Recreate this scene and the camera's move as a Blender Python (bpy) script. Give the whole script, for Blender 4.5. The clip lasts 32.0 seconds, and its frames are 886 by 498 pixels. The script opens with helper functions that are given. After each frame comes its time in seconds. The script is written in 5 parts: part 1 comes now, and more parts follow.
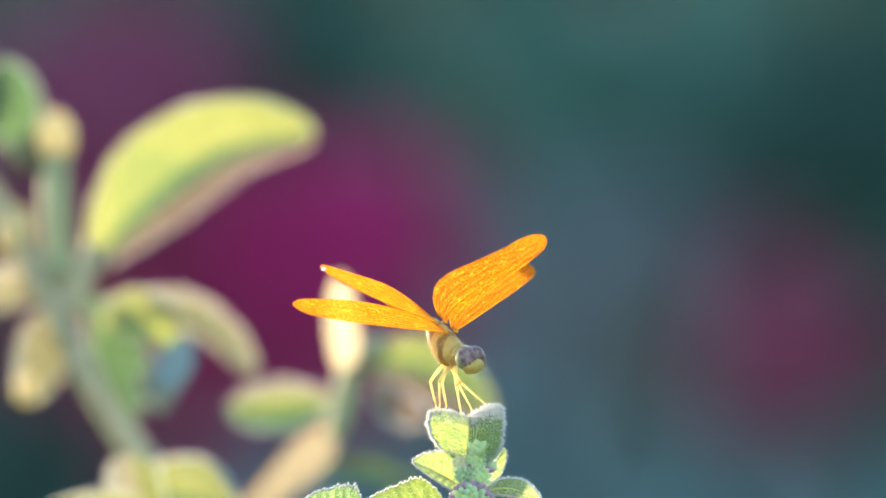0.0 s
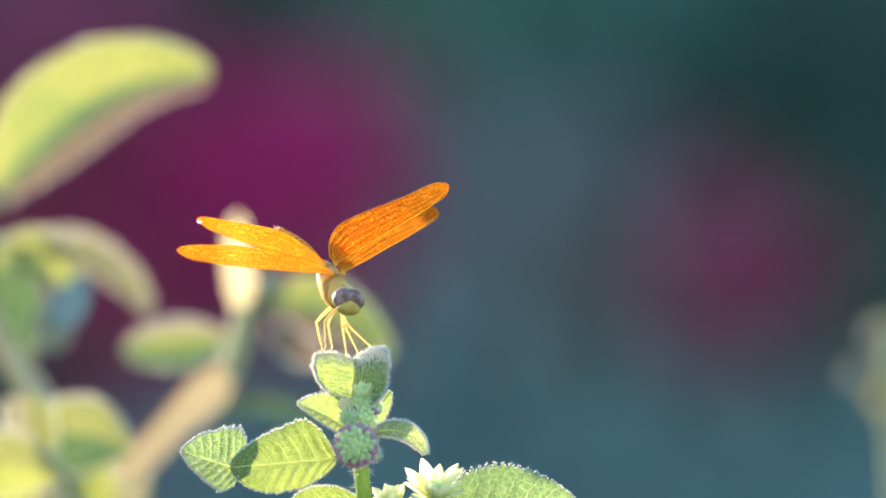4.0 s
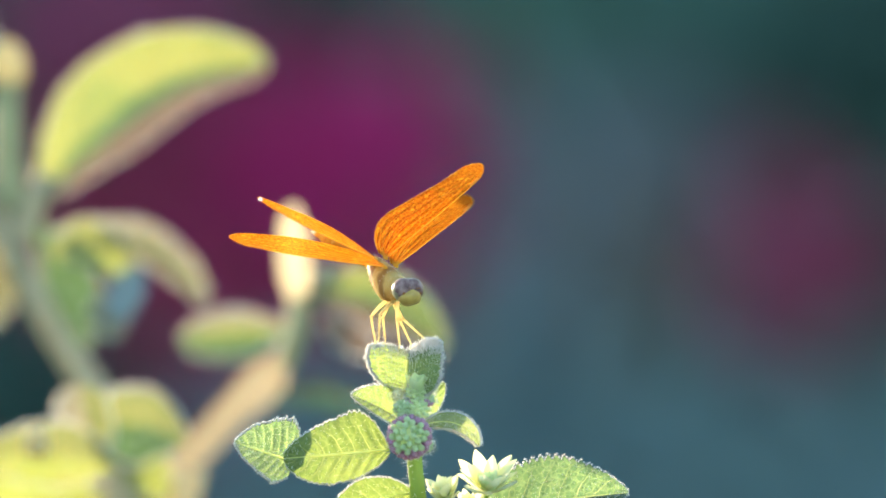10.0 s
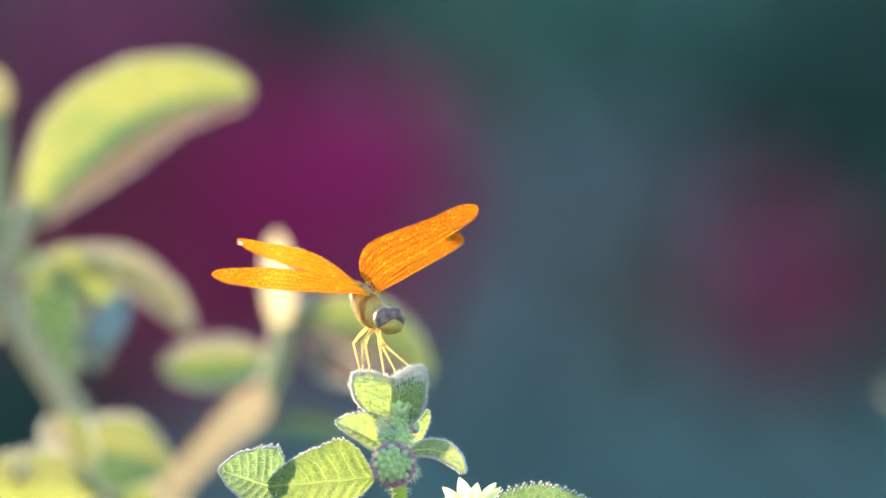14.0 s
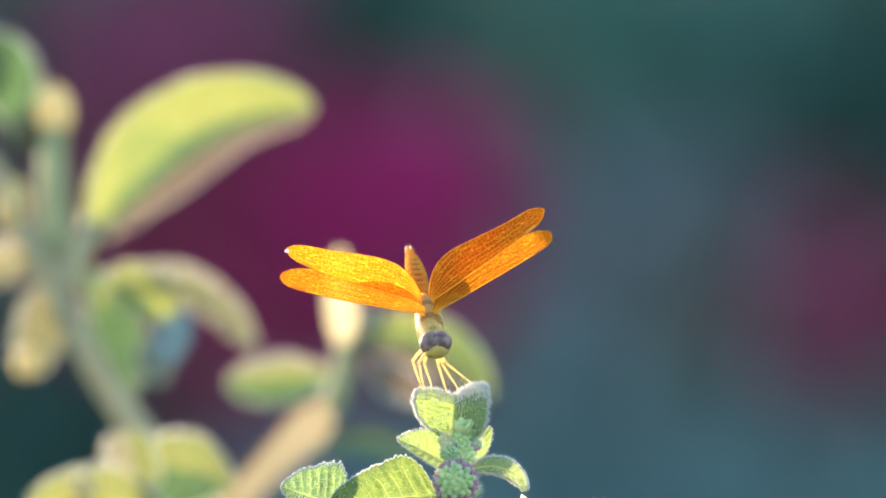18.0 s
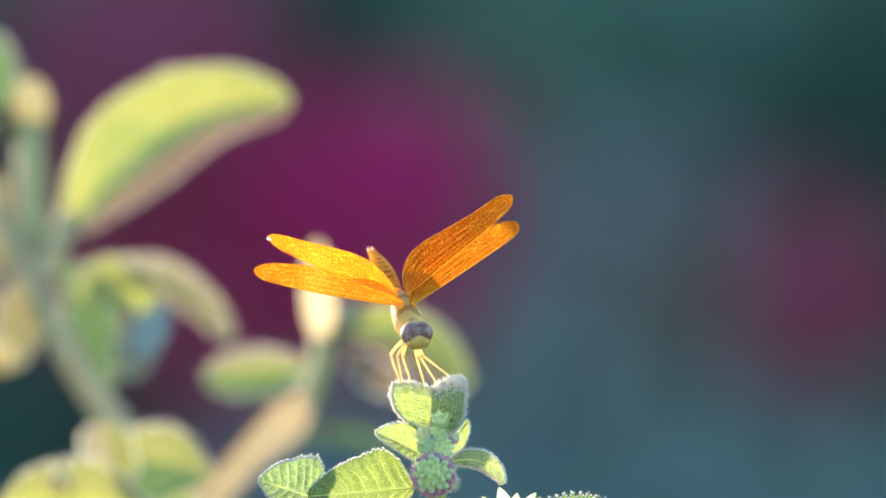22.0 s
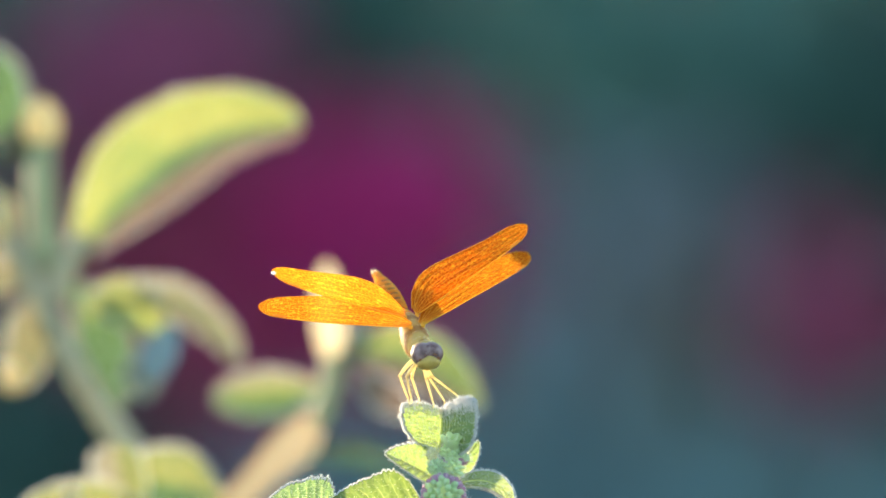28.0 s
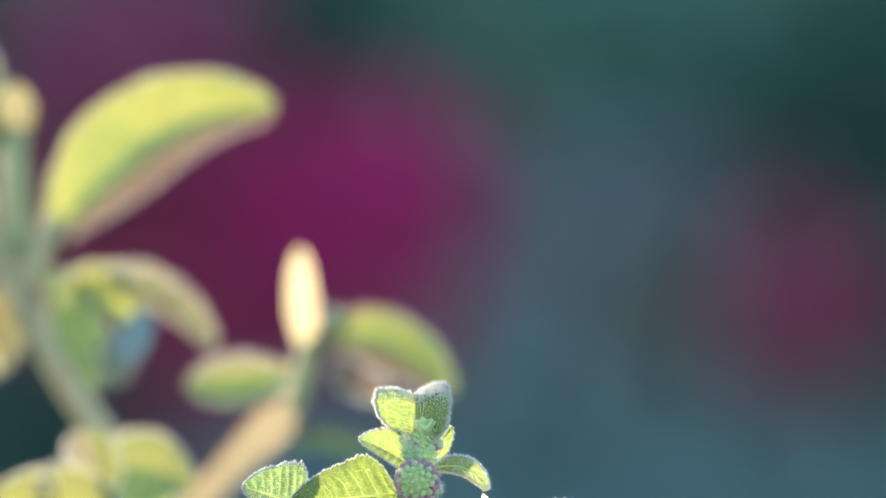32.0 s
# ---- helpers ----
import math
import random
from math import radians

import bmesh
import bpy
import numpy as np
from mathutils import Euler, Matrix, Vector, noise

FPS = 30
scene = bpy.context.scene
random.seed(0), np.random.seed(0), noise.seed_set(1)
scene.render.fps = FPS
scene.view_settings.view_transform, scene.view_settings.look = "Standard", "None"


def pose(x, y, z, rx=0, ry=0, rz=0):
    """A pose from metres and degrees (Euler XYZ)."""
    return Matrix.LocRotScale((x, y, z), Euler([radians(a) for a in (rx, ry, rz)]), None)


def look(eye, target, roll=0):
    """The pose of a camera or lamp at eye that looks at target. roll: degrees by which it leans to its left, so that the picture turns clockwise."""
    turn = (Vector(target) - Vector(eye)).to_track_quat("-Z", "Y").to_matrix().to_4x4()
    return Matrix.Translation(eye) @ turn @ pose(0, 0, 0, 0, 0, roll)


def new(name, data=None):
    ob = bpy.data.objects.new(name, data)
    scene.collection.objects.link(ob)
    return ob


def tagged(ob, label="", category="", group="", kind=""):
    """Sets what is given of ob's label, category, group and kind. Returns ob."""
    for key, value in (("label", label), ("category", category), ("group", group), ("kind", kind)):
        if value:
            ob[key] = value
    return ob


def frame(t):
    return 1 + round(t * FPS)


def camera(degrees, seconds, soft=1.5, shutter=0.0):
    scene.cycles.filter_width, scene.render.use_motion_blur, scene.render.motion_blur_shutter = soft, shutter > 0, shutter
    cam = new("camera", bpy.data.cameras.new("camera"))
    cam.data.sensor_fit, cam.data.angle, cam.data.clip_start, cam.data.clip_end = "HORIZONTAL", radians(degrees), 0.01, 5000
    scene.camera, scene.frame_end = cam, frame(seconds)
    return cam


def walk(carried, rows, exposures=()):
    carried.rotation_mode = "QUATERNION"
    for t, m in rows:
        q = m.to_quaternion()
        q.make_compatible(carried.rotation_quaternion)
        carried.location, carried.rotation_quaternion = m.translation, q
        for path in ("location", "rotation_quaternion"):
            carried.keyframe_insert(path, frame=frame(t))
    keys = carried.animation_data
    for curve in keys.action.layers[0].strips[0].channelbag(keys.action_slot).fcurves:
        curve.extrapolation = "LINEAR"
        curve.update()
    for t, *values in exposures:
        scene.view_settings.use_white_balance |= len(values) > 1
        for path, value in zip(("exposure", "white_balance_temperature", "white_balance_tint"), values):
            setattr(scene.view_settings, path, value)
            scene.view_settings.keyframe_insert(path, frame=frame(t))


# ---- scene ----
# Camera: a long lens, hand-held, 0.74 m from the perch and 6 degrees above it
HOME = Vector((0, 0, 0.62))          # tip of the top leaf of the perch
DOWN = radians(6)
REACH = 0.7425
RIGHT, AWAY, UP = Vector((1, 0, 0)), Vector((0, math.cos(DOWN), -math.sin(DOWN))), Vector((0, math.sin(DOWN), math.cos(DOWN)))


def at(u, v, w=0.0):
    """A place from millimetres right of, above and beyond the perch's tip, along the lens's own axes."""
    return HOME + (u * RIGHT + v * UP + w * AWAY) * 0.001


def way(u, v, w=0.0):
    return (u * RIGHT + v * UP + w * AWAY).normalized()


cam = camera(8, 32.0, soft=1.6, shutter=0.5)
cam.data.dof.use_dof = True
cam.data.dof.focus_distance = REACH + 0.001
cam.data.dof.aperture_fstop = 10.2
# seconds, slide right and up in millimetres, pan and tilt in degrees
PATH = [
    (0, -11.4, -3.5, -0.9615, 1.7671), (0.5, -11.4, -3.5, -0.9717, 1.7824), (1, -11.2, -3.4, -1.0022, 1.7849), (1.5, -10.5, -3.2, -1.0095, 1.7133),
    (2, -8.6, -2.6, -0.9958, 1.6363), (2.5, -6.3, -1.9, -1.0227, 1.521), (3, -4.2, -1.2, -1.1162, 1.3649), (3.5, -2.8, -0.8, -1.2534, 1.191),
    (5.5, 0, 0, -1.0577, 0.6796), (6, 0, 0, -0.8431, 0.9913), (6.5, 0, 0, -0.7614, 1.0577), (7, 0, 0, -0.838, 0.9453),
    (7.5, 0, 0, -0.8227, 0.9147), (8, 0, 0, -0.695, 1.0271), (8.5, 0, 0, -0.5723, 1.119), (9, 0, 0, -0.5417, 0.9862),
    (9.5, 0, 0, -0.5723, 0.9147), (10, 0, 0, -0.6337, 0.8942), (10.5, 0, 0, -0.695, 0.9453), (11, 0, 0, -0.7256, 0.9607),
    (11.5, 0, 0, -0.6643, 0.9555), (12, 0, 0, -0.6643, 0.976), (12.5, 0, 0, -0.6899, 0.9402), (13, 0, 0, -0.741, 0.9709),
    (13.5, 0, 0, -0.7665, 1.0884), (14, 0, 0, -0.7767, 1.1446), (14.5, 0, 0, -0.7614, 1.1956), (16.5, 0, 0, -0.6337, 1.3387),
    (17, 0, 0, -0.4855, 1.308), (17.5, 0, 0, -0.3373, 1.2825), (18, 0, 0, -0.2095, 1.2978), (18.5, 0, 0, -0.0869, 1.308),
    (19, 0, 0, -0.0256, 1.2416), (19.5, 0, 0, 0.0256, 1.1803), (20, 0, 0, 0.0102, 1.1905), (20.5, 0, 0, -0.0869, 1.1599),
    (21, 0, 0, -0.2657, 1.1956), (21.5, 0, 0, -0.3833, 1.2416), (22, 0, 0, -0.4139, 1.2365), (22.5, 0, 0, -0.3935, 1.2672),
    (23, 0, 0, -0.3577, 1.3233), (23.5, 0, 0, -0.3679, 1.3387), (24, 0, 0, -0.3577, 1.3846), (24.5, 0, 0, -0.3526, 1.4306),
    (25, 0, 0, -0.3424, 1.4408), (25.5, 0, 0, -0.3271, 1.5123), (27.5, 0, 0, -0.3271, 1.5123), (28, 0, 0, -0.3219, 1.4255),
    (28.5, 0, 0, -0.3373, 1.4408), (29, 0, 0, -0.3679, 1.4255), (29.5, 0, 0, -0.3833, 1.4459), (30, 0, 0, -0.4293, 1.4715),
    (30.5, 0, 0, -0.5008, 1.4561), (31, 0, 0, -0.5315, 1.3438), (31.5, 0, 0, -0.5417, 1.2621), (32, 0, 0, -0.5621, 1.2927),
]
walk(cam, [(t, Matrix.Translation(HOME - REACH * AWAY + a * 0.001 * RIGHT + b * 0.001 * UP) @ pose(0, 0, 0, 90 - 6 + tilt, 0, pan))
           for t, a, b, pan, tilt in PATH],
     [(0, 2.84), (1, 2.83), (2, 2.80), (3, 2.75), (5, 2.71), (32, 2.71)])

# ---- light: a low warm sun behind and to the side, open sky ----
SUN_FROM = Vector((-0.60, 0.80, 0.125)).normalized()
sun = new("sun", bpy.data.lights.new("sun", "SUN"))
sun.data.energy, sun.data.angle, sun.data.color = 2.5, radians(0.6), (1.0, 0.83, 0.62)
sun.matrix_world = look(SUN_FROM * 20, (0, 0, 0))
world = bpy.data.worlds.new("sky")
scene.world = world
world.use_nodes = True
wn = world.node_tree
sky = wn.nodes.new("ShaderNodeTexSky")
sky.sky_type, sky.sun_disc = "NISHITA", False
sky.ozone_density = 1.8
sky.sun_elevation = math.asin(SUN_FROM.z)
sky.sun_rotation = math.atan2(SUN_FROM.x, SUN_FROM.y)
wn.links.new(sky.outputs[0], wn.nodes["Background"].inputs[0])
wn.nodes["Background"].inputs[1].default_value = 0.15
scene.view_settings.exposure = 2.71


# ---- materials ----
def material(name):
    m = bpy.data.materials.new(name)
    m.use_nodes = True
    n = m.node_tree
    n.nodes.clear()
    out = n.nodes.new("ShaderNodeOutputMaterial")
    return m, n, out


def node(n, kind, **given):
    k = n.nodes.new("ShaderNode" + kind)
    for key, value in given.items():
        k.inputs[key.replace("_", " ")].default_value = value
    return k


def mixed(n, factor, a, b):
    """Mix two colours; each is a socket or a colour."""
    k = n.nodes.new("ShaderNodeMix")
    k.data_type = "RGBA"
    for socket, v in ((k.inputs[0], factor), (k.inputs[6], a), (k.inputs[7], b)):
        if isinstance(v, bpy.types.NodeSocket):
            n.links.new(v, socket)
        elif isinstance(v, tuple):
            socket.default_value = (*v, 1)
        else:
            socket.default_value = v
    return k.outputs[2]


def calc(n, op, a, b=0.0, c=0.0):
    k = n.nodes.new("ShaderNodeMath")
    k.operation = op
    for socket, v in zip(k.inputs, (a, b, c)):
        if isinstance(v, bpy.types.NodeSocket):
            n.links.new(v, socket)
        else:
            socket.default_value = v
    return k.outputs[0]


def ramp(n, value, low, high):
    k = n.nodes.new("ShaderNodeMapRange")
    k.inputs[1].default_value, k.inputs[2].default_value = low, high
    n.links.new(value, k.inputs[0])
    return k.outputs[0]


def grain(n, scale, detail=3.0, coords="Object"):
    """Noise at so many lumps a metre."""
    tc = n.nodes.new("ShaderNodeTexCoord")
    k = node(n, "TexNoise", Scale=scale, Detail=detail)
    n.links.new(tc.outputs[coords], k.inputs["Vector"])
    return k.outputs["Fac"]


def leaf_material(name, upper, through_colour, vein, share=0.5, rough=0.55, ribs=7.0, spread=0.9, bump=0.4, mesh_share=0.12, blotch=None, net_scale=1500.0, thick=0.09):
    """A thin green leaf with pale side veins: some light comes back, some goes through."""
    m, n, out = material(name)
    uv = n.nodes.new("ShaderNodeUVMap")
    xyz = n.nodes.new("ShaderNodeSeparateXYZ")
    n.links.new(uv.outputs[0], xyz.inputs[0])
    along, across = xyz.outputs[0], calc(n, "ABSOLUTE", calc(n, "SUBTRACT", xyz.outputs[1], 0.5))
    bowed = calc(n, "MULTIPLY", calc(n, "POWER", across, 1.25), spread * 3.5)
    phase = calc(n, "FRACT", calc(n, "ADD", calc(n, "SUBTRACT", calc(n, "MULTIPLY", along, ribs), bowed), calc(n, "MULTIPLY", grain(n, 420.0, 2.0), 0.55)))
    rib = calc(n, "ABSOLUTE", calc(n, "SUBTRACT", phase, 0.5))
    side = calc(n, "MULTIPLY", ramp(n, rib, thick, thick * 0.2), ramp(n, across, 0.5, 0.3))
    mid = ramp(n, across, 0.028, 0.012)
    net = n.nodes.new("ShaderNodeTexVoronoi")
    net.feature = "DISTANCE_TO_EDGE"
    net.inputs["Scale"].default_value = net_scale
    tc = n.nodes.new("ShaderNodeTexCoord")
    n.links.new(tc.outputs["Object"], net.inputs["Vector"])
    mesh_lines = calc(n, "MULTIPLY", ramp(n, net.outputs["Distance"], 0.12, 0.03), mesh_share)
    veins = calc(n, "MAXIMUM", calc(n, "MAXIMUM", side, mid), mesh_lines)
    patch = grain(n, 260.0)
    info = n.nodes.new("ShaderNodeObjectInfo")
    tone = calc(n, "ADD", calc(n, "MULTIPLY", patch, 0.7), calc(n, "MULTIPLY", info.outputs["Random"], 0.3))
    face = mixed(n, veins, mixed(n, tone, tuple(c * 0.75 for c in upper), tuple(min(1, c * 1.25) for c in upper)), tuple(v * 0.6 for v in vein))
    back = mixed(n, veins, mixed(n, tone, tuple(c * 0.8 for c in through_colour), tuple(min(1, c * 1.15) for c in through_colour)), vein)
    if blotch:
        back = mixed(n, ramp(n, grain(n, 85.0, 1.0), 0.5, 0.7), back, blotch)
    b = node(n, "BsdfPrincipled", Roughness=rough)
    b.inputs["Specular IOR Level"].default_value = 0.45
    b.inputs["Sheen Weight"].default_value = 0.2
    b.inputs["Sheen Roughness"].default_value = 0.4
    n.links.new(face, b.inputs["Base Color"])
    t = node(n, "BsdfTranslucent")
    n.links.new(back, t.inputs["Color"])
    bm_node = node(n, "Bump", Strength=bump, Distance=0.0002)
    n.links.new(calc(n, "ADD", grain(n, 4000.0, 2.0), calc(n, "MULTIPLY", veins, -0.8)), bm_node.inputs["Height"])
    n.links.new(bm_node.outputs[0], b.inputs["Normal"])
    mx = node(n, "MixShader", Fac=share)
    n.links.new(b.outputs[0], mx.inputs[1])
    n.links.new(t.outputs[0], mx.inputs[2])
    n.links.new(mx.outputs[0], out.inputs[0])
    return m


def solid_material(name, a, b, scale=800.0, rough=0.5, share=0.0, through_colour=(1, 1, 1), spec=0.4, bump=0.3, coat=0.0, deep=0.0):
    """A two-tone surface with fine relief, if need be letting light through."""
    m, n, out = material(name)
    g = grain(n, scale)
    p = node(n, "BsdfPrincipled", Roughness=rough)
    p.inputs["Specular IOR Level"].default_value = spec
    p.inputs["Coat Weight"].default_value = coat
    if deep:
        p.inputs["Subsurface Weight"].default_value = 0.85
        p.inputs["Subsurface Scale"].default_value = deep
        p.inputs["Subsurface Radius"].default_value = (1.0, 0.5, 0.2)
    n.links.new(mixed(n, ramp(n, g, 0.35, 0.65), a, b), p.inputs["Base Color"])
    bm_node = node(n, "Bump", Strength=bump, Distance=0.0001)
    n.links.new(grain(n, scale * 5, 2.0), bm_node.inputs["Height"])
    n.links.new(bm_node.outputs[0], p.inputs["Normal"])
    if share:
        t = node(n, "BsdfTranslucent")
        t.inputs[0].default_value = (*through_colour, 1)
        mx = node(n, "MixShader", Fac=share)
        n.links.new(p.outputs[0], mx.inputs[1])
        n.links.new(t.outputs[0], mx.inputs[2])
        n.links.new(mx.outputs[0], out.inputs[0])
    else:
        n.links.new(p.outputs[0], out.inputs[0])
    return m


def wing_material(name, colour, see_through=0.14):
    """Amber film between dark red veins that divide it into small cells."""
    m, n, out = material(name)
    uv = n.nodes.new("ShaderNodeUVMap")
    sc = n.nodes.new("ShaderNodeMapping")
    sc.inputs["Scale"].default_value = (35, 11, 1)
    n.links.new(uv.outputs[0], sc.inputs[0])
    cell = n.nodes.new("ShaderNodeTexVoronoi")
    cell.feature = "DISTANCE_TO_EDGE"
    cell.inputs["Scale"].default_value = 1.0
    cell.inputs["Randomness"].default_value = 0.65
    n.links.new(sc.outputs[0], cell.inputs["Vector"])
    lines = ramp(n, cell.outputs["Distance"], 0.075, 0.03)
    # every cell is a small facet with a tilt of its own
    facet = n.nodes.new("ShaderNodeTexVoronoi")
    facet.inputs["Scale"].default_value = 1.0
    facet.inputs["Randomness"].default_value = 0.65
    n.links.new(sc.outputs[0], facet.inputs["Vector"])
    tilt = n.nodes.new("ShaderNodeVectorMath")
    tilt.operation = "MULTIPLY_ADD"
    n.links.new(facet.outputs["Color"], tilt.inputs[0])
    tilt.inputs[1].default_value = (0.16, 0.16, 0.16)
    tilt.inputs[2].default_value = (-0.08, -0.08, -0.08)
    face = n.nodes.new("ShaderNodeNewGeometry")
    lean = n.nodes.new("ShaderNodeVectorMath")
    n.links.new(face.outputs["Normal"], lean.inputs[0])
    n.links.new(tilt.outputs[0], lean.inputs[1])
    unit = n.nodes.new("ShaderNodeVectorMath")
    unit.operation = "NORMALIZE"
    n.links.new(lean.outputs[0], unit.inputs[0])
    tone = grain(n, 500.0)
    film = mixed(n, ramp(n, tone, 0.3, 0.7), (colour[0], colour[1] * 1.05, colour[2]), (colour[0], colour[1] * 1.5, colour[2] * 1.8))
    t = node(n, "BsdfTranslucent")
    n.links.new(mixed(n, lines, tuple(c * k for c, k in zip(colour, (0.95, 0.64, 0.4))), film), t.inputs[0])
    n.links.new(unit.outputs[0], t.inputs["Normal"])
    p = node(n, "BsdfPrincipled", Roughness=0.6)
    p.inputs["Specular IOR Level"].default_value = 0.03
    n.links.new(mixed(n, lines, tuple(c * 0.4 for c in colour), tuple(c * 0.7 for c in colour)), p.inputs["Base Color"])
    clear = n.nodes.new("ShaderNodeBsdfTransparent")
    clear.inputs[0].default_value = (1.0, 0.62, 0.16, 1)
    mx = node(n, "MixShader", Fac=0.93)
    n.links.new(p.outputs[0], mx.inputs[1])
    n.links.new(t.outputs[0], mx.inputs[2])
    mx2 = n.nodes.new("ShaderNodeMixShader")
    n.links.new(calc(n, "MULTIPLY", calc(n, "SUBTRACT", 1.0, lines), see_through), mx2.inputs[0])
    n.links.new(mx.outputs[0], mx2.inputs[1])
    n.links.new(clear.outputs[0], mx2.inputs[2])
    n.links.new(mx2.outputs[0], out.inputs[0])
    return m


def island_material(name, a, b, rough=0.6, share=0.0, through_colour=(0.1, 0.2, 0.05), spec=0.12):
    """Many small leaves or petals in one mesh, each with a tone of its own."""
    m, n, out = material(name)
    geo = n.nodes.new("ShaderNodeNewGeometry")
    p = node(n, "BsdfPrincipled", Roughness=rough)
    p.inputs["Specular IOR Level"].default_value = spec
    fine = grain(n, 300.0)
    tone = calc(n, "ADD", calc(n, "MULTIPLY", geo.outputs["Random Per Island"], 0.75), calc(n, "MULTIPLY", fine, 0.25))
    n.links.new(mixed(n, tone, a, b), p.inputs["Base Color"])
    t = node(n, "BsdfTranslucent")
    t.inputs[0].default_value = (*through_colour, 1)
    mx = node(n, "MixShader", Fac=share)
    n.links.new(p.outputs[0], mx.inputs[1])
    n.links.new(t.outputs[0], mx.inputs[2])
    n.links.new(mx.outputs[0], out.inputs[0])
    return m


LEAF = leaf_material("lantana_leaf", (0.085, 0.145, 0.095), (0.26, 0.365, 0.085), (0.42, 0.50, 0.16), 0.52, 0.5, mesh_share=0.5, net_scale=1200.0, bump=0.9, thick=0.05, blotch=(0.20, 0.30, 0.07))
LEAF_NET = leaf_material("veined_leaf", (0.06, 0.125, 0.08), (0.15, 0.255, 0.08), (0.50, 0.60, 0.24), 0.55, 0.45, ribs=8, mesh_share=0.3, net_scale=1300.0, thick=0.045, bump=0.8)
LEAF_PALE = leaf_material("young_leaf", (0.16, 0.24, 0.13), (0.40, 0.47, 0.15), (0.62, 0.68, 0.33), 0.5, 0.6)
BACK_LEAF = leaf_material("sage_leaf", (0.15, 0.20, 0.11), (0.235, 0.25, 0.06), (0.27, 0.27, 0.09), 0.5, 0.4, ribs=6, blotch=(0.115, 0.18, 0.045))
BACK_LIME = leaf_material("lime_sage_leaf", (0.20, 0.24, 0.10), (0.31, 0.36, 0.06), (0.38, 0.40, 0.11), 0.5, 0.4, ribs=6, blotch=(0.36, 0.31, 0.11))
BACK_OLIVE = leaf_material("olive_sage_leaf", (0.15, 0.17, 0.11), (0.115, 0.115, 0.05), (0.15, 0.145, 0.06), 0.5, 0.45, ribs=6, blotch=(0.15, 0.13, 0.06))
MIDRIB = solid_material("pale_midrib", (0.55, 0.66, 0.28), (0.65, 0.75, 0.35), 500, 0.5, 0.6, (1.0, 1.0, 0.5))
HAIR = solid_material("leaf_hair", (0.88, 0.88, 0.85), (0.92, 0.92, 0.9), 400, 0.4, 0.75, (1.0, 0.99, 0.96))
STEM = solid_material("green_stem", (0.12, 0.22, 0.06), (0.2, 0.3, 0.09), 500, 0.5, 0.35, (0.45, 0.6, 0.1))
LEAF_SOFT = leaf_material("bright_leaf", (0.09, 0.15, 0.06), (0.185, 0.265, 0.045), (0.44, 0.50, 0.16), 0.52, 0.5, ribs=7, mesh_share=0.3, net_scale=1100.0, bump=0.8, thick=0.055, blotch=(0.27, 0.33, 0.07))
# duller stem colour, with shade put into it
SHADED_STEM = solid_material("shaded_stem", (0.27, 0.29, 0.17), (0.35, 0.37, 0.22), 300, 0.6, 0.3, (0.45, 0.5, 0.3))
WOODY = solid_material("woody_stem", (0.16, 0.11, 0.07), (0.26, 0.19, 0.12), 300, 0.8)
# dull tan for dim leaf halves, with shade put into the colour
BACK_DIM = leaf_material("shade_tinted_leaf", (0.26, 0.18, 0.14), (0.115, 0.075, 0.045), (0.14, 0.10, 0.06), 0.5, 0.5, ribs=6)
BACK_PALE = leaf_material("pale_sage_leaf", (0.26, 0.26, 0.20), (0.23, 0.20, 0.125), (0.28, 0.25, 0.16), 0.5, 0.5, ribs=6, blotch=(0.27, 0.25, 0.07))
# darker green that also paints the shaded bands and halves of leaves
BACK_GREEN = leaf_material("shade_green_leaf", (0.085, 0.145, 0.08), (0.07, 0.125, 0.045), (0.12, 0.2, 0.06), 0.5, 0.5, ribs=6)
# blue-grey base colour paints in a reflection of the sky
BLUE_LEAF = leaf_material("sky_tinted_leaf", (0.20, 0.27, 0.27), (0.1, 0.14, 0.12), (0.3, 0.36, 0.34), 0.1, 0.3)
BACK_STEM = solid_material("sage_stem", (0.31, 0.29, 0.185), (0.40, 0.37, 0.24), 300, 0.6, 0.2, (0.8, 0.7, 0.45))
TAN_STEM = solid_material("tan_stem", (0.54, 0.44, 0.25), (0.64, 0.53, 0.32), 300, 0.6, 0.4, (0.92, 0.8, 0.52))
BUD_GREEN = solid_material("bud_green", (0.52, 0.61, 0.41), (0.64, 0.71, 0.53), 900, 0.6, 0.55, (0.7, 0.85, 0.45))
BUD_PINK = solid_material("bud_pink", (0.46, 0.20, 0.36), (0.44, 0.32, 0.36), 900, 0.45, 0.3, (0.75, 0.35, 0.5))
BRACT = solid_material("pale_bract", (0.50, 0.64, 0.40), (0.64, 0.76, 0.50), 700, 0.6, 0.5, (0.95, 1.0, 0.6))
PEACH = solid_material("peach_bud", (0.56, 0.45, 0.22), (0.64, 0.54, 0.30), 300, 0.6, 0.45, (1.0, 0.85, 0.5))
FUZZ = solid_material("grey_fuzz", (0.30, 0.29, 0.26), (0.40, 0.38, 0.34), 900, 0.7, 0.4, (0.6, 0.55, 0.5))
PETAL = solid_material("cream_petal", (0.62, 0.62, 0.40), (0.74, 0.72, 0.5), 500, 0.5, 0.55, (0.95, 0.95, 0.55))
CREAM_SHEET = leaf_material("cream_bud_sheet", (0.55, 0.48, 0.34), (0.44, 0.375, 0.23), (0.46, 0.39, 0.24), 0.6, 0.5, ribs=4)
TAN_LEAF = leaf_material("tan_leaf", (0.4, 0.33, 0.2), (0.28, 0.225, 0.14), (0.31, 0.25, 0.155), 0.55, 0.5, ribs=4)
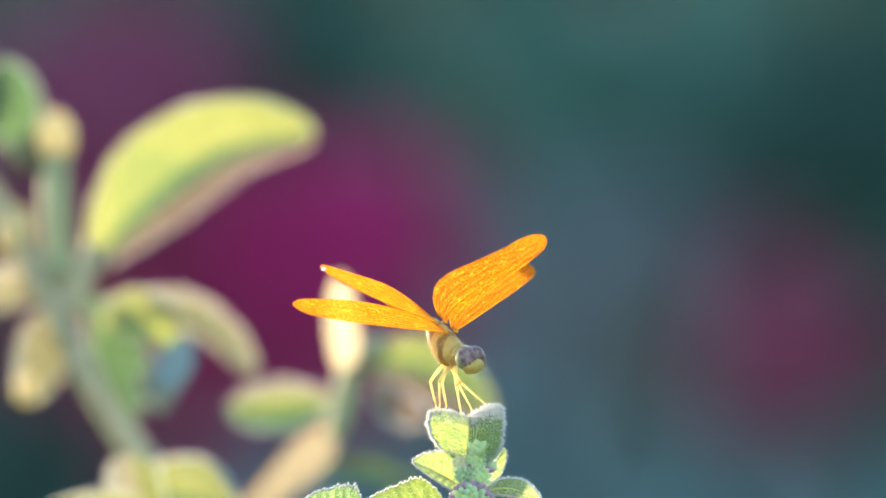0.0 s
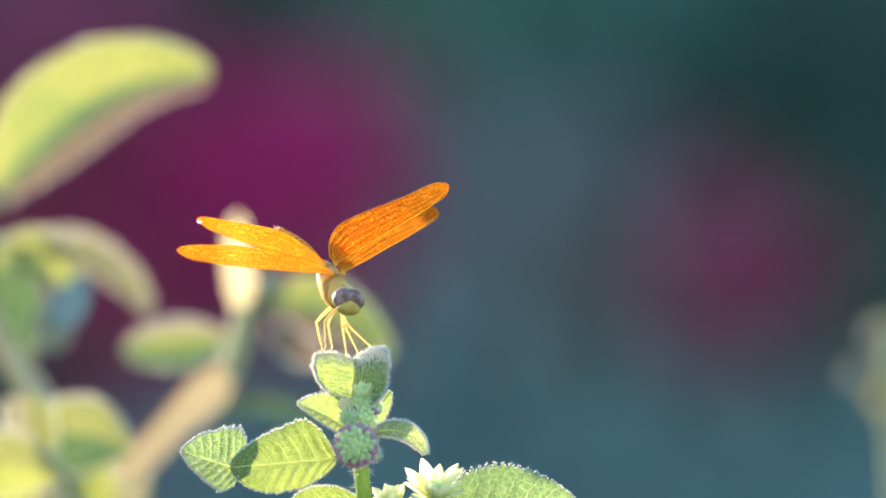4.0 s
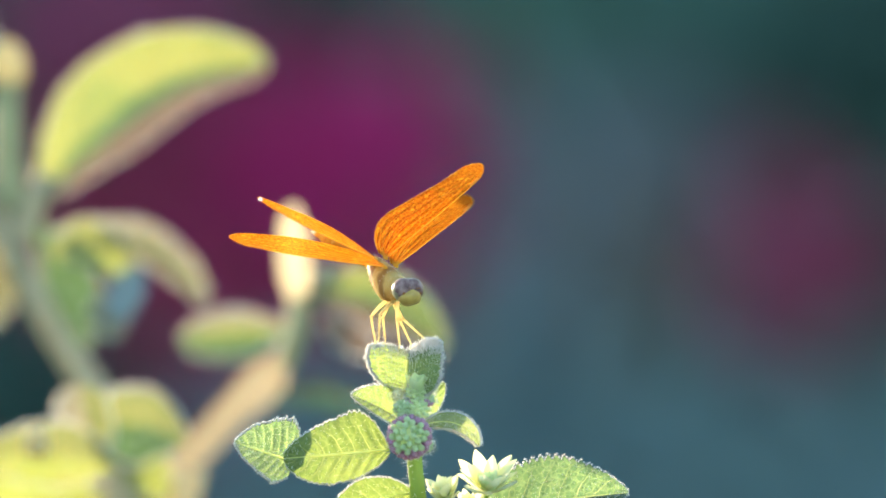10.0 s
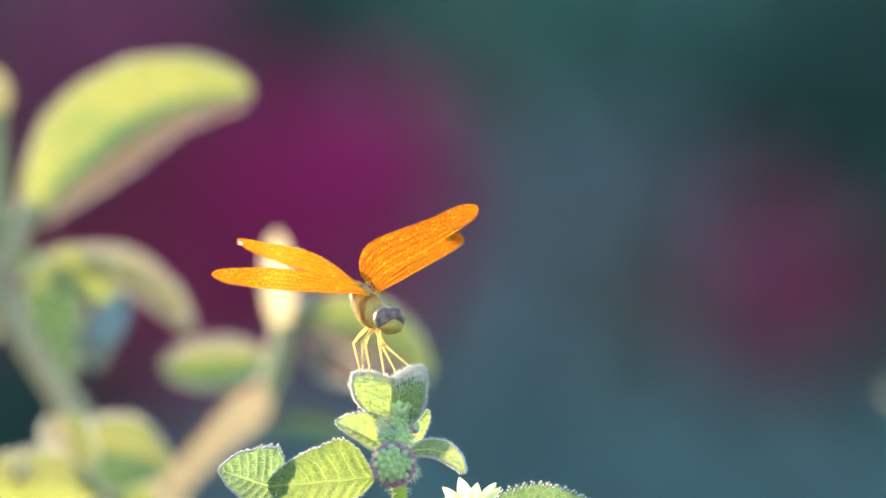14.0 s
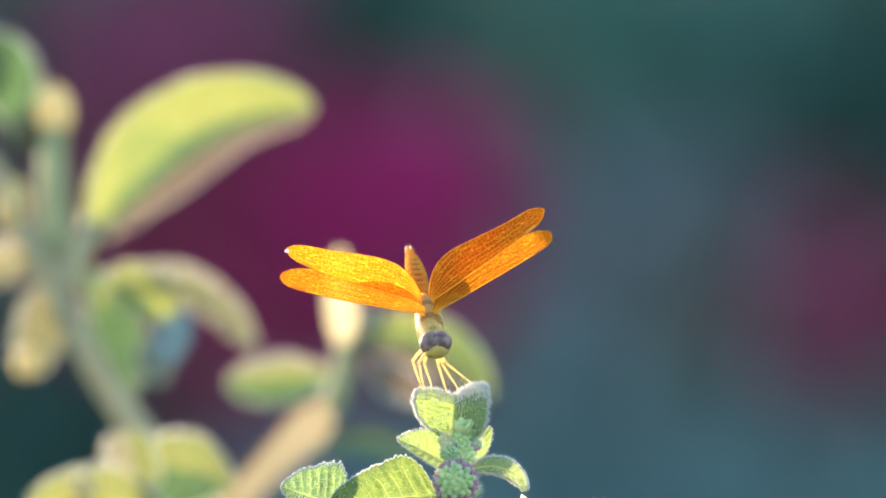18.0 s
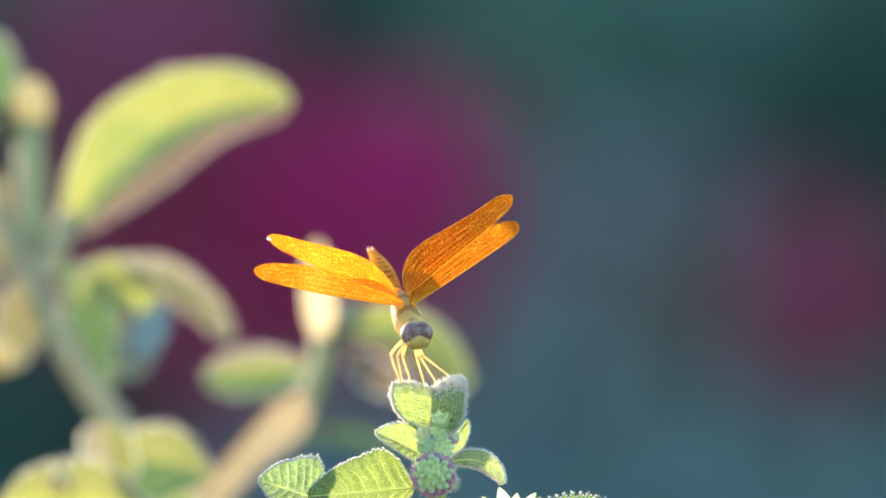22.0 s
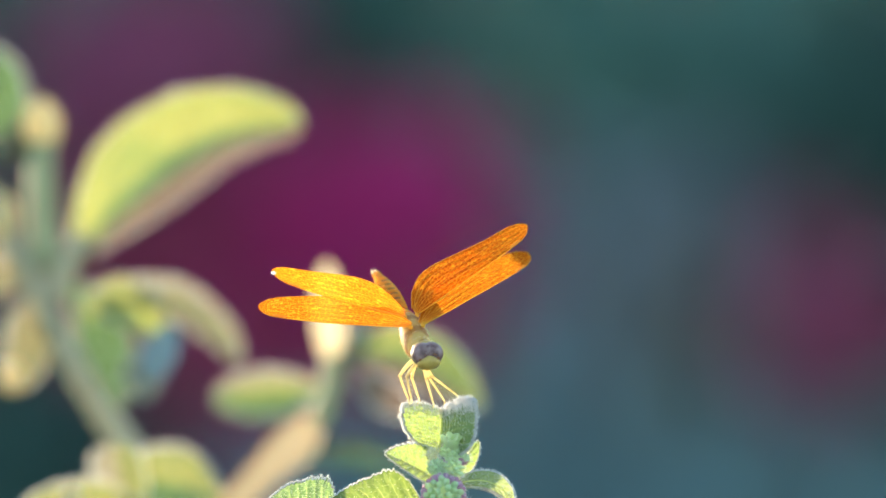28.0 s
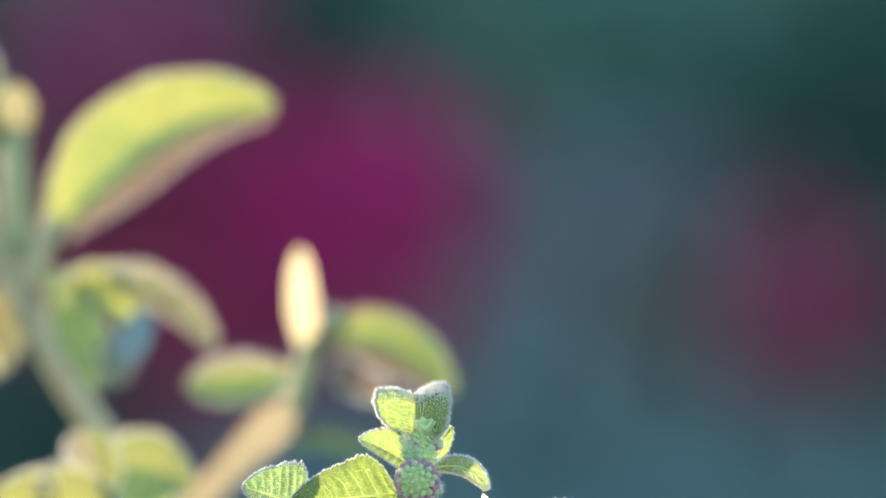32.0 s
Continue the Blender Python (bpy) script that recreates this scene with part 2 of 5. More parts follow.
CREAM = solid_material("cream_bract", (0.74, 0.70, 0.50), (0.82, 0.78, 0.60), 500, 0.5, 0.6, (1.0, 0.96, 0.66))
WING = wing_material("amber_wing", (0.96, 0.36, 0.022), 0.32)
VEIN = solid_material("wing_vein", (0.72, 0.38, 0.05), (0.82, 0.48, 0.07), 900, 0.5, 0.6, (1.0, 0.66, 0.10), spec=0.05)


def striped_material(name, brown, pale, through_colour):
    """Pale skin with soft slanting brown bands and a brown back."""
    m, n, out = material(name)
    tc = n.nodes.new("ShaderNodeTexCoord")
    xyz = n.nodes.new("ShaderNodeSeparateXYZ")
    n.links.new(tc.outputs["Object"], xyz.inputs[0])
    wobble = grain(n, 500.0)
    slant = calc(n, "ADD", calc(n, "MULTIPLY", xyz.outputs[0], 2700.0), calc(n, "MULTIPLY", xyz.outputs[2], 1200.0))
    band = ramp(n, calc(n, "SINE", calc(n, "ADD", slant, calc(n, "MULTIPLY", wobble, 5.0))), -0.3, 0.6)
    back = calc(n, "MULTIPLY", ramp(n, calc(n, "ADD", xyz.outputs[2], calc(n, "MULTIPLY", wobble, 0.001)), 0.0016, 0.003), 0.6)
    dark = calc(n, "MAXIMUM", calc(n, "MULTIPLY", band, 0.85), back)
    p = node(n, "BsdfPrincipled", Roughness=0.55)
    p.inputs["Specular IOR Level"].default_value = 0.25
    p.inputs["Subsurface Weight"].default_value = 0.5
    p.inputs["Subsurface Scale"].default_value = 0.0016
    p.inputs["Subsurface Radius"].default_value = (1.0, 0.55, 0.2)
    n.links.new(mixed(n, dark, pale, mixed(n, wobble, brown, tuple(c * 1.5 for c in brown))), p.inputs["Base Color"])
    t = node(n, "BsdfTranslucent")
    t.inputs[0].default_value = (*through_colour, 1)
    mx = node(n, "MixShader", Fac=0.16)
    n.links.new(p.outputs[0], mx.inputs[1])
    n.links.new(t.outputs[0], mx.inputs[2])
    n.links.new(mx.outputs[0], out.inputs[0])
    return m


THORAX = striped_material("thorax_skin", (0.16, 0.07, 0.02), (0.62, 0.41, 0.13), (0.95, 0.68, 0.22))
PALE_SKIN = solid_material("pale_skin", (0.72, 0.56, 0.36), (0.8, 0.66, 0.45), 700, 0.6, 0.5, (1.0, 0.82, 0.55))
ABDOMEN = solid_material("abdomen_skin", (0.60, 0.20, 0.03), (0.72, 0.28, 0.045), 900, 0.8, 0.35, (0.95, 0.42, 0.09), spec=0.0, deep=0.0025)
DARK_RING = solid_material("dark_ring", (0.22, 0.08, 0.02), (0.28, 0.11, 0.03), 700, 0.6, spec=0.05)
EYE_TOP = solid_material("eye_brown", (0.12, 0.065, 0.06), (0.30, 0.20, 0.18), 1300, 0.42, spec=0.12, coat=0.05, bump=0.05)
EYE_LOW = solid_material("eye_olive", (0.20, 0.19, 0.11), (0.42, 0.38, 0.24), 1000, 0.4, spec=0.18, coat=0.05, bump=0.05)
FACE = solid_material("face_olive", (0.42, 0.27, 0.07), (0.62, 0.44, 0.11), 1100, 0.3, 0.2, (0.7, 0.6, 0.15))
LIT_HAIR = solid_material("lit_hair", (0.6, 0.5, 0.3), (0.7, 0.6, 0.4), 400, 0.5, 0.75, (1.0, 0.9, 0.65))
LEG = solid_material("amber_leg", (0.66, 0.52, 0.26), (0.76, 0.64, 0.36), 900, 0.4, 0.65, (1.0, 0.88, 0.52))
WASP_BODY = solid_material("wasp_body", (0.05, 0.05, 0.075), (0.10, 0.09, 0.11), 900, 0.3, coat=0.3)
WASP_RUST = solid_material("wasp_rust", (0.50, 0.30, 0.16), (0.62, 0.40, 0.23), 900, 0.4, 0.45, (1.0, 0.7, 0.42))
WASP_WING = wing_material("wasp_wing", (0.62, 0.30, 0.18), 0.4)
SOIL = solid_material("soil", (0.05, 0.045, 0.04), (0.10, 0.085, 0.07), 30, 0.9, bump=0.8)
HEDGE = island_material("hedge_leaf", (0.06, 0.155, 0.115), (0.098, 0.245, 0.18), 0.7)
# darkened hedge colour that stands in for shade among the leaves
HEDGE_DARK = island_material("shade_dark_hedge_leaf", (0.03, 0.066, 0.056), (0.052, 0.11, 0.09), 0.8)
HEDGE_BLUE = island_material("bluegreen_leaf", (0.12, 0.20, 0.208), (0.18, 0.275, 0.285))
MAGENTA = island_material("magenta_petal", (0.38, 0.022, 0.125), (0.5, 0.032, 0.175))
MAUVE = island_material("mauve_petal", (0.23, 0.05, 0.105), (0.31, 0.075, 0.145))
SLATE = island_material("slate_leaf", (0.16, 0.19, 0.205), (0.23, 0.26, 0.28))
ROSE = island_material("rose_petal", (0.245, 0.058, 0.105), (0.33, 0.08, 0.145))
PLUM = island_material("plum_leaf", (0.28, 0.042, 0.09), (0.37, 0.06, 0.13))
HEDGE_LIGHT = island_material("light_hedge_leaf", (0.07, 0.155, 0.125), (0.115, 0.225, 0.18), 0.7)


# ---- building blocks; shapes are given in millimetres ----
def mesh_of(name, verts, faces, mat, uvs=None, smooth=True, mats=None, slots=None):
    me = bpy.data.meshes.new(name)
    me.from_pydata([(x * 0.001, y * 0.001, z * 0.001) for x, y, z in verts], [], faces)
    for m in (mats or [mat]):
        me.materials.append(m)
    if slots:
        me.polygons.foreach_set("material_index", slots)
    if uvs:
        layer = me.uv_layers.new(name="UVMap")
        layer.data.foreach_set("uv", [c for lp in me.loops for c in uvs[lp.vertex_index]])
    me.polygons.foreach_set("use_smooth", [smooth] * len(me.polygons))
    return me


def part(name, me, parent, m=None, label=""):
    """One mesh as a part under a thing or a part."""
    ob = new(name, me)
    ob.parent = parent
    if m is not None:
        ob.matrix_basis = m
    if label:
        ob["label"] = label
    return ob


def frame_of(place, along, normal):
    """A pose at place with x along a way and z near a normal."""
    x = Vector(along).normalized()
    z = Vector(normal) - Vector(normal).dot(x) * x
    z.normalize()
    y = z.cross(x)
    return Matrix(((x.x, y.x, z.x, place[0]), (x.y, y.y, z.y, place[1]), (x.z, y.z, z.z, place[2]), (0, 0, 0, 1)))


def tube(points, radii, sides=8, caps=True):
    """Verts and faces of a round tube along points."""
    pts = [Vector(p) for p in points]
    verts, faces = [], []
    side = None
    for i, p in enumerate(pts):
        d = (pts[min(i + 1, len(pts) - 1)] - pts[max(i - 1, 0)]).normalized()
        if side is None:
            side = d.orthogonal().normalized()
        side = (side - side.dot(d) * d).normalized()
        up = d.cross(side)
        for k in range(sides):
            a = 2 * math.pi * k / sides
            verts.append(tuple(p + (side * math.cos(a) + up * math.sin(a)) * radii[i]))
    for i in range(len(pts) - 1):
        for k in range(sides):
            a, b = i * sides + k, i * sides + (k + 1) % sides
            faces.append((a, b, b + sides, a + sides))
    if caps:
        faces.append(tuple(range(sides - 1, -1, -1)))
        last = (len(pts) - 1) * sides
        faces.append(tuple(range(last, last + sides)))
    return verts, faces


def arc(a, b, c, steps=12):
    """Points on a bow from a to c that leans towards b."""
    a, b, c = Vector(a), Vector(b), Vector(c)
    return [a * (1 - s) ** 2 + b * 2 * s * (1 - s) + c * s * s for s in [i / steps for i in range(steps + 1)]]


def blob(rx, ry, rz, nu=14, nv=9, shape=None):
    """A rounded solid, with an optional change of each vertex."""
    verts, faces = [], []
    for j in range(1, nv):
        f = math.pi * j / nv
        for i in range(nu):
            a = 2 * math.pi * i / nu
            verts.append((rx * math.sin(f) * math.cos(a), ry * math.sin(f) * math.sin(a), rz * math.cos(f)))
    for j in range(nv - 2):
        for i in range(nu):
            k = (i + 1) % nu
            faces.append((j * nu + i, (j + 1) * nu + i, (j + 1) * nu + k, j * nu + k))
    top = len(verts)
    verts += [(0, 0, rz), (0, 0, -rz)]
    for i in range(nu):
        k = (i + 1) % nu
        faces.append((top, i, k))
        faces.append((top + 1, (nv - 2) * nu + k, (nv - 2) * nu + i))
    if shape:
        verts = [shape(*v) for v in verts]
    return verts, faces


def leaf_sheet(L, W, fold=18, curl=25, cup=0.0, teeth=13, tooth=0.06, quilt=0.22, ribs=7, nu=56, nv=14, seed=0, blunt=0.8, tipcurl=0.0):
    """A leaf along x: ovate, with a toothed edge, folded on its midrib, bent along its length and quilted between its veins."""
    rnd = random.Random(seed)
    off = rnd.uniform(0, 50)
    verts, uvs, faces, spine = [], [], [], []
    x = z = 0.0
    for i in range(nu + 1):
        u = i / nu
        ang = radians(curl) * (u - 0.5) + radians(tipcurl) * max(0, u - 0.6) ** 2 * 6
        if i:
            x += L / nu * math.cos(ang)
            z -= L / nu * math.sin(ang)
        half = W / 2 * max(0.02, math.sin(math.pi * min(1, u ** blunt * 0.985 + 0.012))) ** 0.72
        saw = abs(((u * teeth) % 1.0) - 0.5) * 2
        spine.append(Vector((x, 0, z)))
        for j in range(nv + 1):
            v = 2 * j / nv - 1
            av = abs(v)
            h = half * (1 + (tooth * (1 - saw) - tooth * 0.3) * max(0, av - 0.6) / 0.4)
            wob = noise.noise((u * 3 + off, v * 1.5, off)) * 0.06 * W
            ph = u * ribs - av * 1.35
            lift = quilt * abs(math.sin(math.pi * ph)) * min(1, av * 4) * min(1, (1 - av) * 3 + 0.3)
            flat = 1 - 0.45 * min(1, max(0, (u - 0.45) / 0.35)) if tipcurl else 1
            dz = av * h * math.tan(radians(fold)) * flat + cup * av * av * h + lift + wob * av
            verts.append((x + math.sin(ang) * dz, v * h, z + math.cos(ang) * dz))
            uvs.append((u, j / nv))
    for i in range(nu):
        for j in range(nv):
            a = i * (nv + 1) + j
            faces.append((a, a + nv + 1, a + nv + 2, a + 1))
    return verts, faces, uvs, spine


def hair_mesh(roots, length, radius, seed, mat=None):
    """Fine pointed hairs on roots: (place, way)."""
    rnd = random.Random(seed)
    verts, faces = [], []
    for p, d in roots:
        d = (Vector(d) + Vector((rnd.gauss(0, 0.35), rnd.gauss(0, 0.35), rnd.gauss(0, 0.35)))).normalized()
        s = d.orthogonal().normalized()
        t = d.cross(s)
        k = len(verts)
        r = radius * rnd.uniform(0.7, 1.3)
        for a in (0, 2.09, 4.19):
            verts.append(tuple(Vector(p) + (s * math.cos(a) + t * math.sin(a)) * r))
        verts.append(tuple(Vector(p) + d * length * rnd.uniform(0.4, 1.25)))
        faces += [(k, k + 1, k + 3), (k + 1, k + 2, k + 3), (k + 2, k, k + 3)]
    return mesh_of("hairs", verts, faces, mat or HAIR)


def add_leaf(parent, place, along, normal, L, W, mat=None, hairs=0, hair=0.42, rib=True, label="", **shape):
    """One leaf with its midrib and edge hairs, at a place in the world (the parent stands at its own pose)."""
    mat = mat or LEAF
    seed = shape.pop("seed", 0)
    v, f, uv, spine = leaf_sheet(L, W, seed=seed, **shape)
    ob = part("leaf", mesh_of("leaf", v, f, mat, uv), parent, parent.matrix_basis.inverted() @ frame_of(place, along, normal), label)
    if rib:
        n = len(spine)
        tv, tf = tube([p - Vector((0, 0, 0.10)) for p in spine[:-2:3]], [max(0.05, 0.016 * W * (1 - i * 3 / n)) + 0.05 for i in range(len(spine[:-2:3]))], 6)
        part("midrib", mesh_of("midrib", tv, tf, STEM), ob)
    if hairs:
        rnd = random.Random(seed + 5)
        nv = shape.get("nv", 14)
        nu = shape.get("nu", 56)
        roots = []
        for k in range(hairs):
            i = rnd.randint(2, nu)
            j = 0 if k % 2 else nv
            p = Vector(v[i * (nv + 1) + j])
            roots.append((p, (0.3, -1 if j == 0 else 1, 0.3)))
        for k in range(hairs // 2):
            i, j = rnd.randint(2, nu), rnd.randint(1, nv - 1)
            roots.append((Vector(v[i * (nv + 1) + j]), (0.2, 0, 1 if k % 2 else -1)))
        part("edge_hairs", hair_mesh(roots, hair, 0.034, seed), ob)
    return ob


def line_at(nodes, u):
    for (a, p), (b, q) in zip(nodes, nodes[1:]):
        if u <= b:
            return p + (q - p) * (u - a) / (b - a)
    return nodes[-1][1]


def level(nodes, u):
    """A smoothed line through nodes."""
    d = min(0.07, u, 1 - u)
    return sum(line_at(nodes, u + k * d) for k in (-1, -0.6, -0.2, 0.2, 0.6, 1)) / 6


def shaped_leaf(parent, spine, left, right, lean=(0.0, 0.0), rise=(0.0, 0.0), mats=None, crease=0.0, hairs=0, hair=0.42, top_hairs=0, rib=True, label="", quilt=0.15, ribs=8, teeth=14, tooth=0.06, nu=64, nv=20, seed=0, back=0.0):
    """A leaf on a bowed midrib (three places in millimetres, right, up and beyond). Each half has its own widths along the
    midrib, its lean (how far it runs back for each millimetre out), and a rise of its end; back bends the end away."""
    mats = mats or [LEAF]
    rnd = random.Random(seed)
    off = rnd.uniform(0, 50)
    p0 = Vector(spine[0])
    pts = [q - p0 for q in arc(*spine, nu)]
    verts, uvs, faces, slots = [], [], [], []
    for i, p in enumerate(pts):
        u = i / nu
        d = pts[min(nu, i + 1)] - pts[max(0, i - 1)]
        d = Vector((d.x, d.y, 0)).normalized()
        out = Vector((-d.y, d.x, 0))
        saw = abs(math.sin(math.pi * (u * teeth + 0.4 * noise.noise((u * 9, off, 0))))) * (0.75 + 0.8 * noise.noise((u * 17, 3, off)))
        for j in range(nv + 1):
            v = 2 * j / nv - 1
            av, k = abs(v), 0 if v < 0 else 1
            wide = level((left, right)[k], u) * (1 + tooth * (saw - 0.4) * max(0, av - 0.6) / 0.4)
            ph = u * ribs - av * 1.35
            deep = lean[k] * av * wide + noise.noise((u * 3 + off, v * 1.5, off)) * 0.10 * wide - quilt * abs(math.sin(math.pi * ph)) * min(1, av * 4) * min(1, (1 - av) * 3 + 0.3)
            far = max(0, u - 0.75) / 0.25
            deep += back * far * far
            q = p + out * (av * wide * (1 if v < 0 else -1)) + d * (rise[k] * math.sin(math.pi * min(1, av * 0.62)) * max(0, u - 0.3) / 0.7)
            verts.append((q.x, q.z + deep, q.y))
            uvs.append((u, j / nv))
    for i in range(nu):
        for j in range(nv):
            a = i * (nv + 1) + j
            faces.append((a, a + nv + 1, a + nv + 2, a + 1))
            v = 2 * (j + 0.5) / nv - 1
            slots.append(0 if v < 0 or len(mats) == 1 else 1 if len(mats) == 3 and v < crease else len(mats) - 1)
    place = at(*spine[0])
    ob = part("leaf", mesh_of("leaf", verts, faces, mats[0], uvs, mats=mats, slots=slots), parent, parent.matrix_basis.inverted() @ frame_of(place, RIGHT, UP), label)
    if rib:
        line = [Vector(verts[i * (nv + 1) + nv // 2]) - Vector((0, 0.08, 0)) for i in range(0, nu, 3)]
        n = len(line)
        part("midrib", mesh_of("midrib", *tube(line, [0.11 - 0.07 * i / n for i in range(n)], 6), MIDRIB), ob)
    if hairs:
        roots = []
        for k in range(hairs):
            i = rnd.randint(2, nu)
            j = 0 if k % 2 else nv
            a, b = Vector(verts[i * (nv + 1) + j]), Vector(verts[i * (nv + 1) + nv // 2])
            roots.append((a.lerp(Vector(verts[(i - 1) * (nv + 1) + j]), rnd.random()), (a - b).normalized()))
        for k in range(hairs // 2):
            i, j = rnd.randint(2, nu), rnd.randint(1, nv - 1)
            roots.append((Vector(verts[i * (nv + 1) + j]), (0, 1 if k % 2 else -1, 0.3)))
        for k in range(top_hairs):
            i, j = max(1, nu - int(abs(rnd.gauss(0, 0.12)) * nu)), rnd.randint(0, nv - 1)
            if rnd.random() < 0.35 + 0.65 * (j > nv // 2):
                a, b = Vector(verts[i * (nv + 1) + j]), Vector(verts[i * (nv + 1) + j + 1])
                roots.append((a.lerp(b, rnd.random()), (rnd.gauss(0, 0.6), rnd.gauss(-0.4, 0.4), 1)))
        part("edge_hairs", hair_mesh(roots, hair, 0.042, seed), ob)
    return ob


def local(parent, m):
    return parent.matrix_basis.inverted() @ m


def thing(name, place, label, category, group=""):
    ob = new(name)
    ob.empty_display_size = 0.005
    ob.matrix_basis = Matrix.Translation(place)
    return tagged(ob, label, category, group)


# ---- ground ----
def ground():
    n, size = 60, 300000.0
    verts, faces = [], []
    for i in range(n + 1):
        for j in range(n + 1):
            a, b = 2 * i / n - 1, 2 * j / n - 1
            x, y = size * a * abs(a) ** 3, size * b * abs(b) ** 3
            near = math.exp(-(x * x + y * y) / 9e6)
            verts.append((x, y, noise.noise((x * 0.004, y * 0.004, 0)) * 14 * near - 6))
    for i in range(n):
        for j in range(n):
            a = i * (n + 1) + j
            faces.append((a, a + n + 1, a + n + 2, a + 1))
    tagged(new("ground", mesh_of("ground", verts, faces, SOIL)), "dark bare garden soil under the shrubs", "ground", kind="structure")


ground()


# ---- the garden behind, far out of focus ----
def leaf_cloud(count, where, size, seed, broad=0.55):
    """Many small folded leaves in one mesh. where(rnd) gives a place in metres."""
    rnd = random.Random(seed)
    verts, faces = [], []
    for k in range(count):
        p = Vector(where(rnd)) * 1000
        s = size * rnd.uniform(0.6, 1.25)
        d = Vector((rnd.gauss(0, 1), rnd.gauss(-0.5, 0.8), rnd.gauss(0, 0.9))).normalized()
        nrm = Vector((rnd.gauss(0, 0.5), rnd.gauss(-0.8, 0.5), rnd.gauss(0.6, 0.4)))
        y = nrm.cross(d).normalized() * s * broad * 0.5
        lift = d.cross(y).normalized() * s * 0.12
        b = len(verts)
        verts += [tuple(p), tuple(p + d * s * 0.4 + y + lift), tuple(p + d * s), tuple(p + d * s * 0.4 - y + lift), tuple(p + d * s * 0.45)]
        faces += [(b, b + 1, b + 4), (b + 1, b + 2, b + 4), (b + 2, b + 3, b + 4), (b + 3, b, b + 4)]
    return verts, faces


def box_fill(x0, x1, y0, y1, z0, z1):
    return lambda r: (r.uniform(x0, x1), r.uniform(y0, y1), r.uniform(z0, z1))


def ball_fill(c, rx, ry, rz):
    def pick(r):
        while True:
            a = (r.uniform(-1, 1), r.uniform(-1, 1), r.uniform(-1, 1))
            if a[0] ** 2 + a[1] ** 2 + a[2] ** 2 < 1:
                return (c[0] + a[0] * rx, c[1] + a[1] * ry, c[2] + a[2] * rz)
    return pick


def shrub(name, label, category, root, stems, crowns, group=""):
    """A shrub on the ground: bare stems and a crown of many leaves in one or more colours."""
    ob = thing(name, root, label, category, group)
    back = ob.matrix_basis.inverted()
    rnd = random.Random(len(name) + stems)
    for k in range(stems):
        top = (rnd.uniform(-180, 180), rnd.uniform(-60, 120), rnd.uniform(350, 800))
        foot = (rnd.uniform(-50, 50), rnd.uniform(-40, 40), -15)
        v, f = tube(arc(foot, (top[0] * 0.3, top[1] * 0.3, top[2] * 0.6), top, 8), [9 - i * 0.8 for i in range(9)], 7)
        part("stem", mesh_of("stem", v, f, WOODY), ob)
    for pname, (v, f), mat in crowns:
        me = mesh_of(pname, v, f, mat, smooth=False)
        p = part(pname, me, ob, back)
        p["kind"] = "stuff"
    return ob


def at_far(u, v, w=2258.0):
    return at(u, v, w)


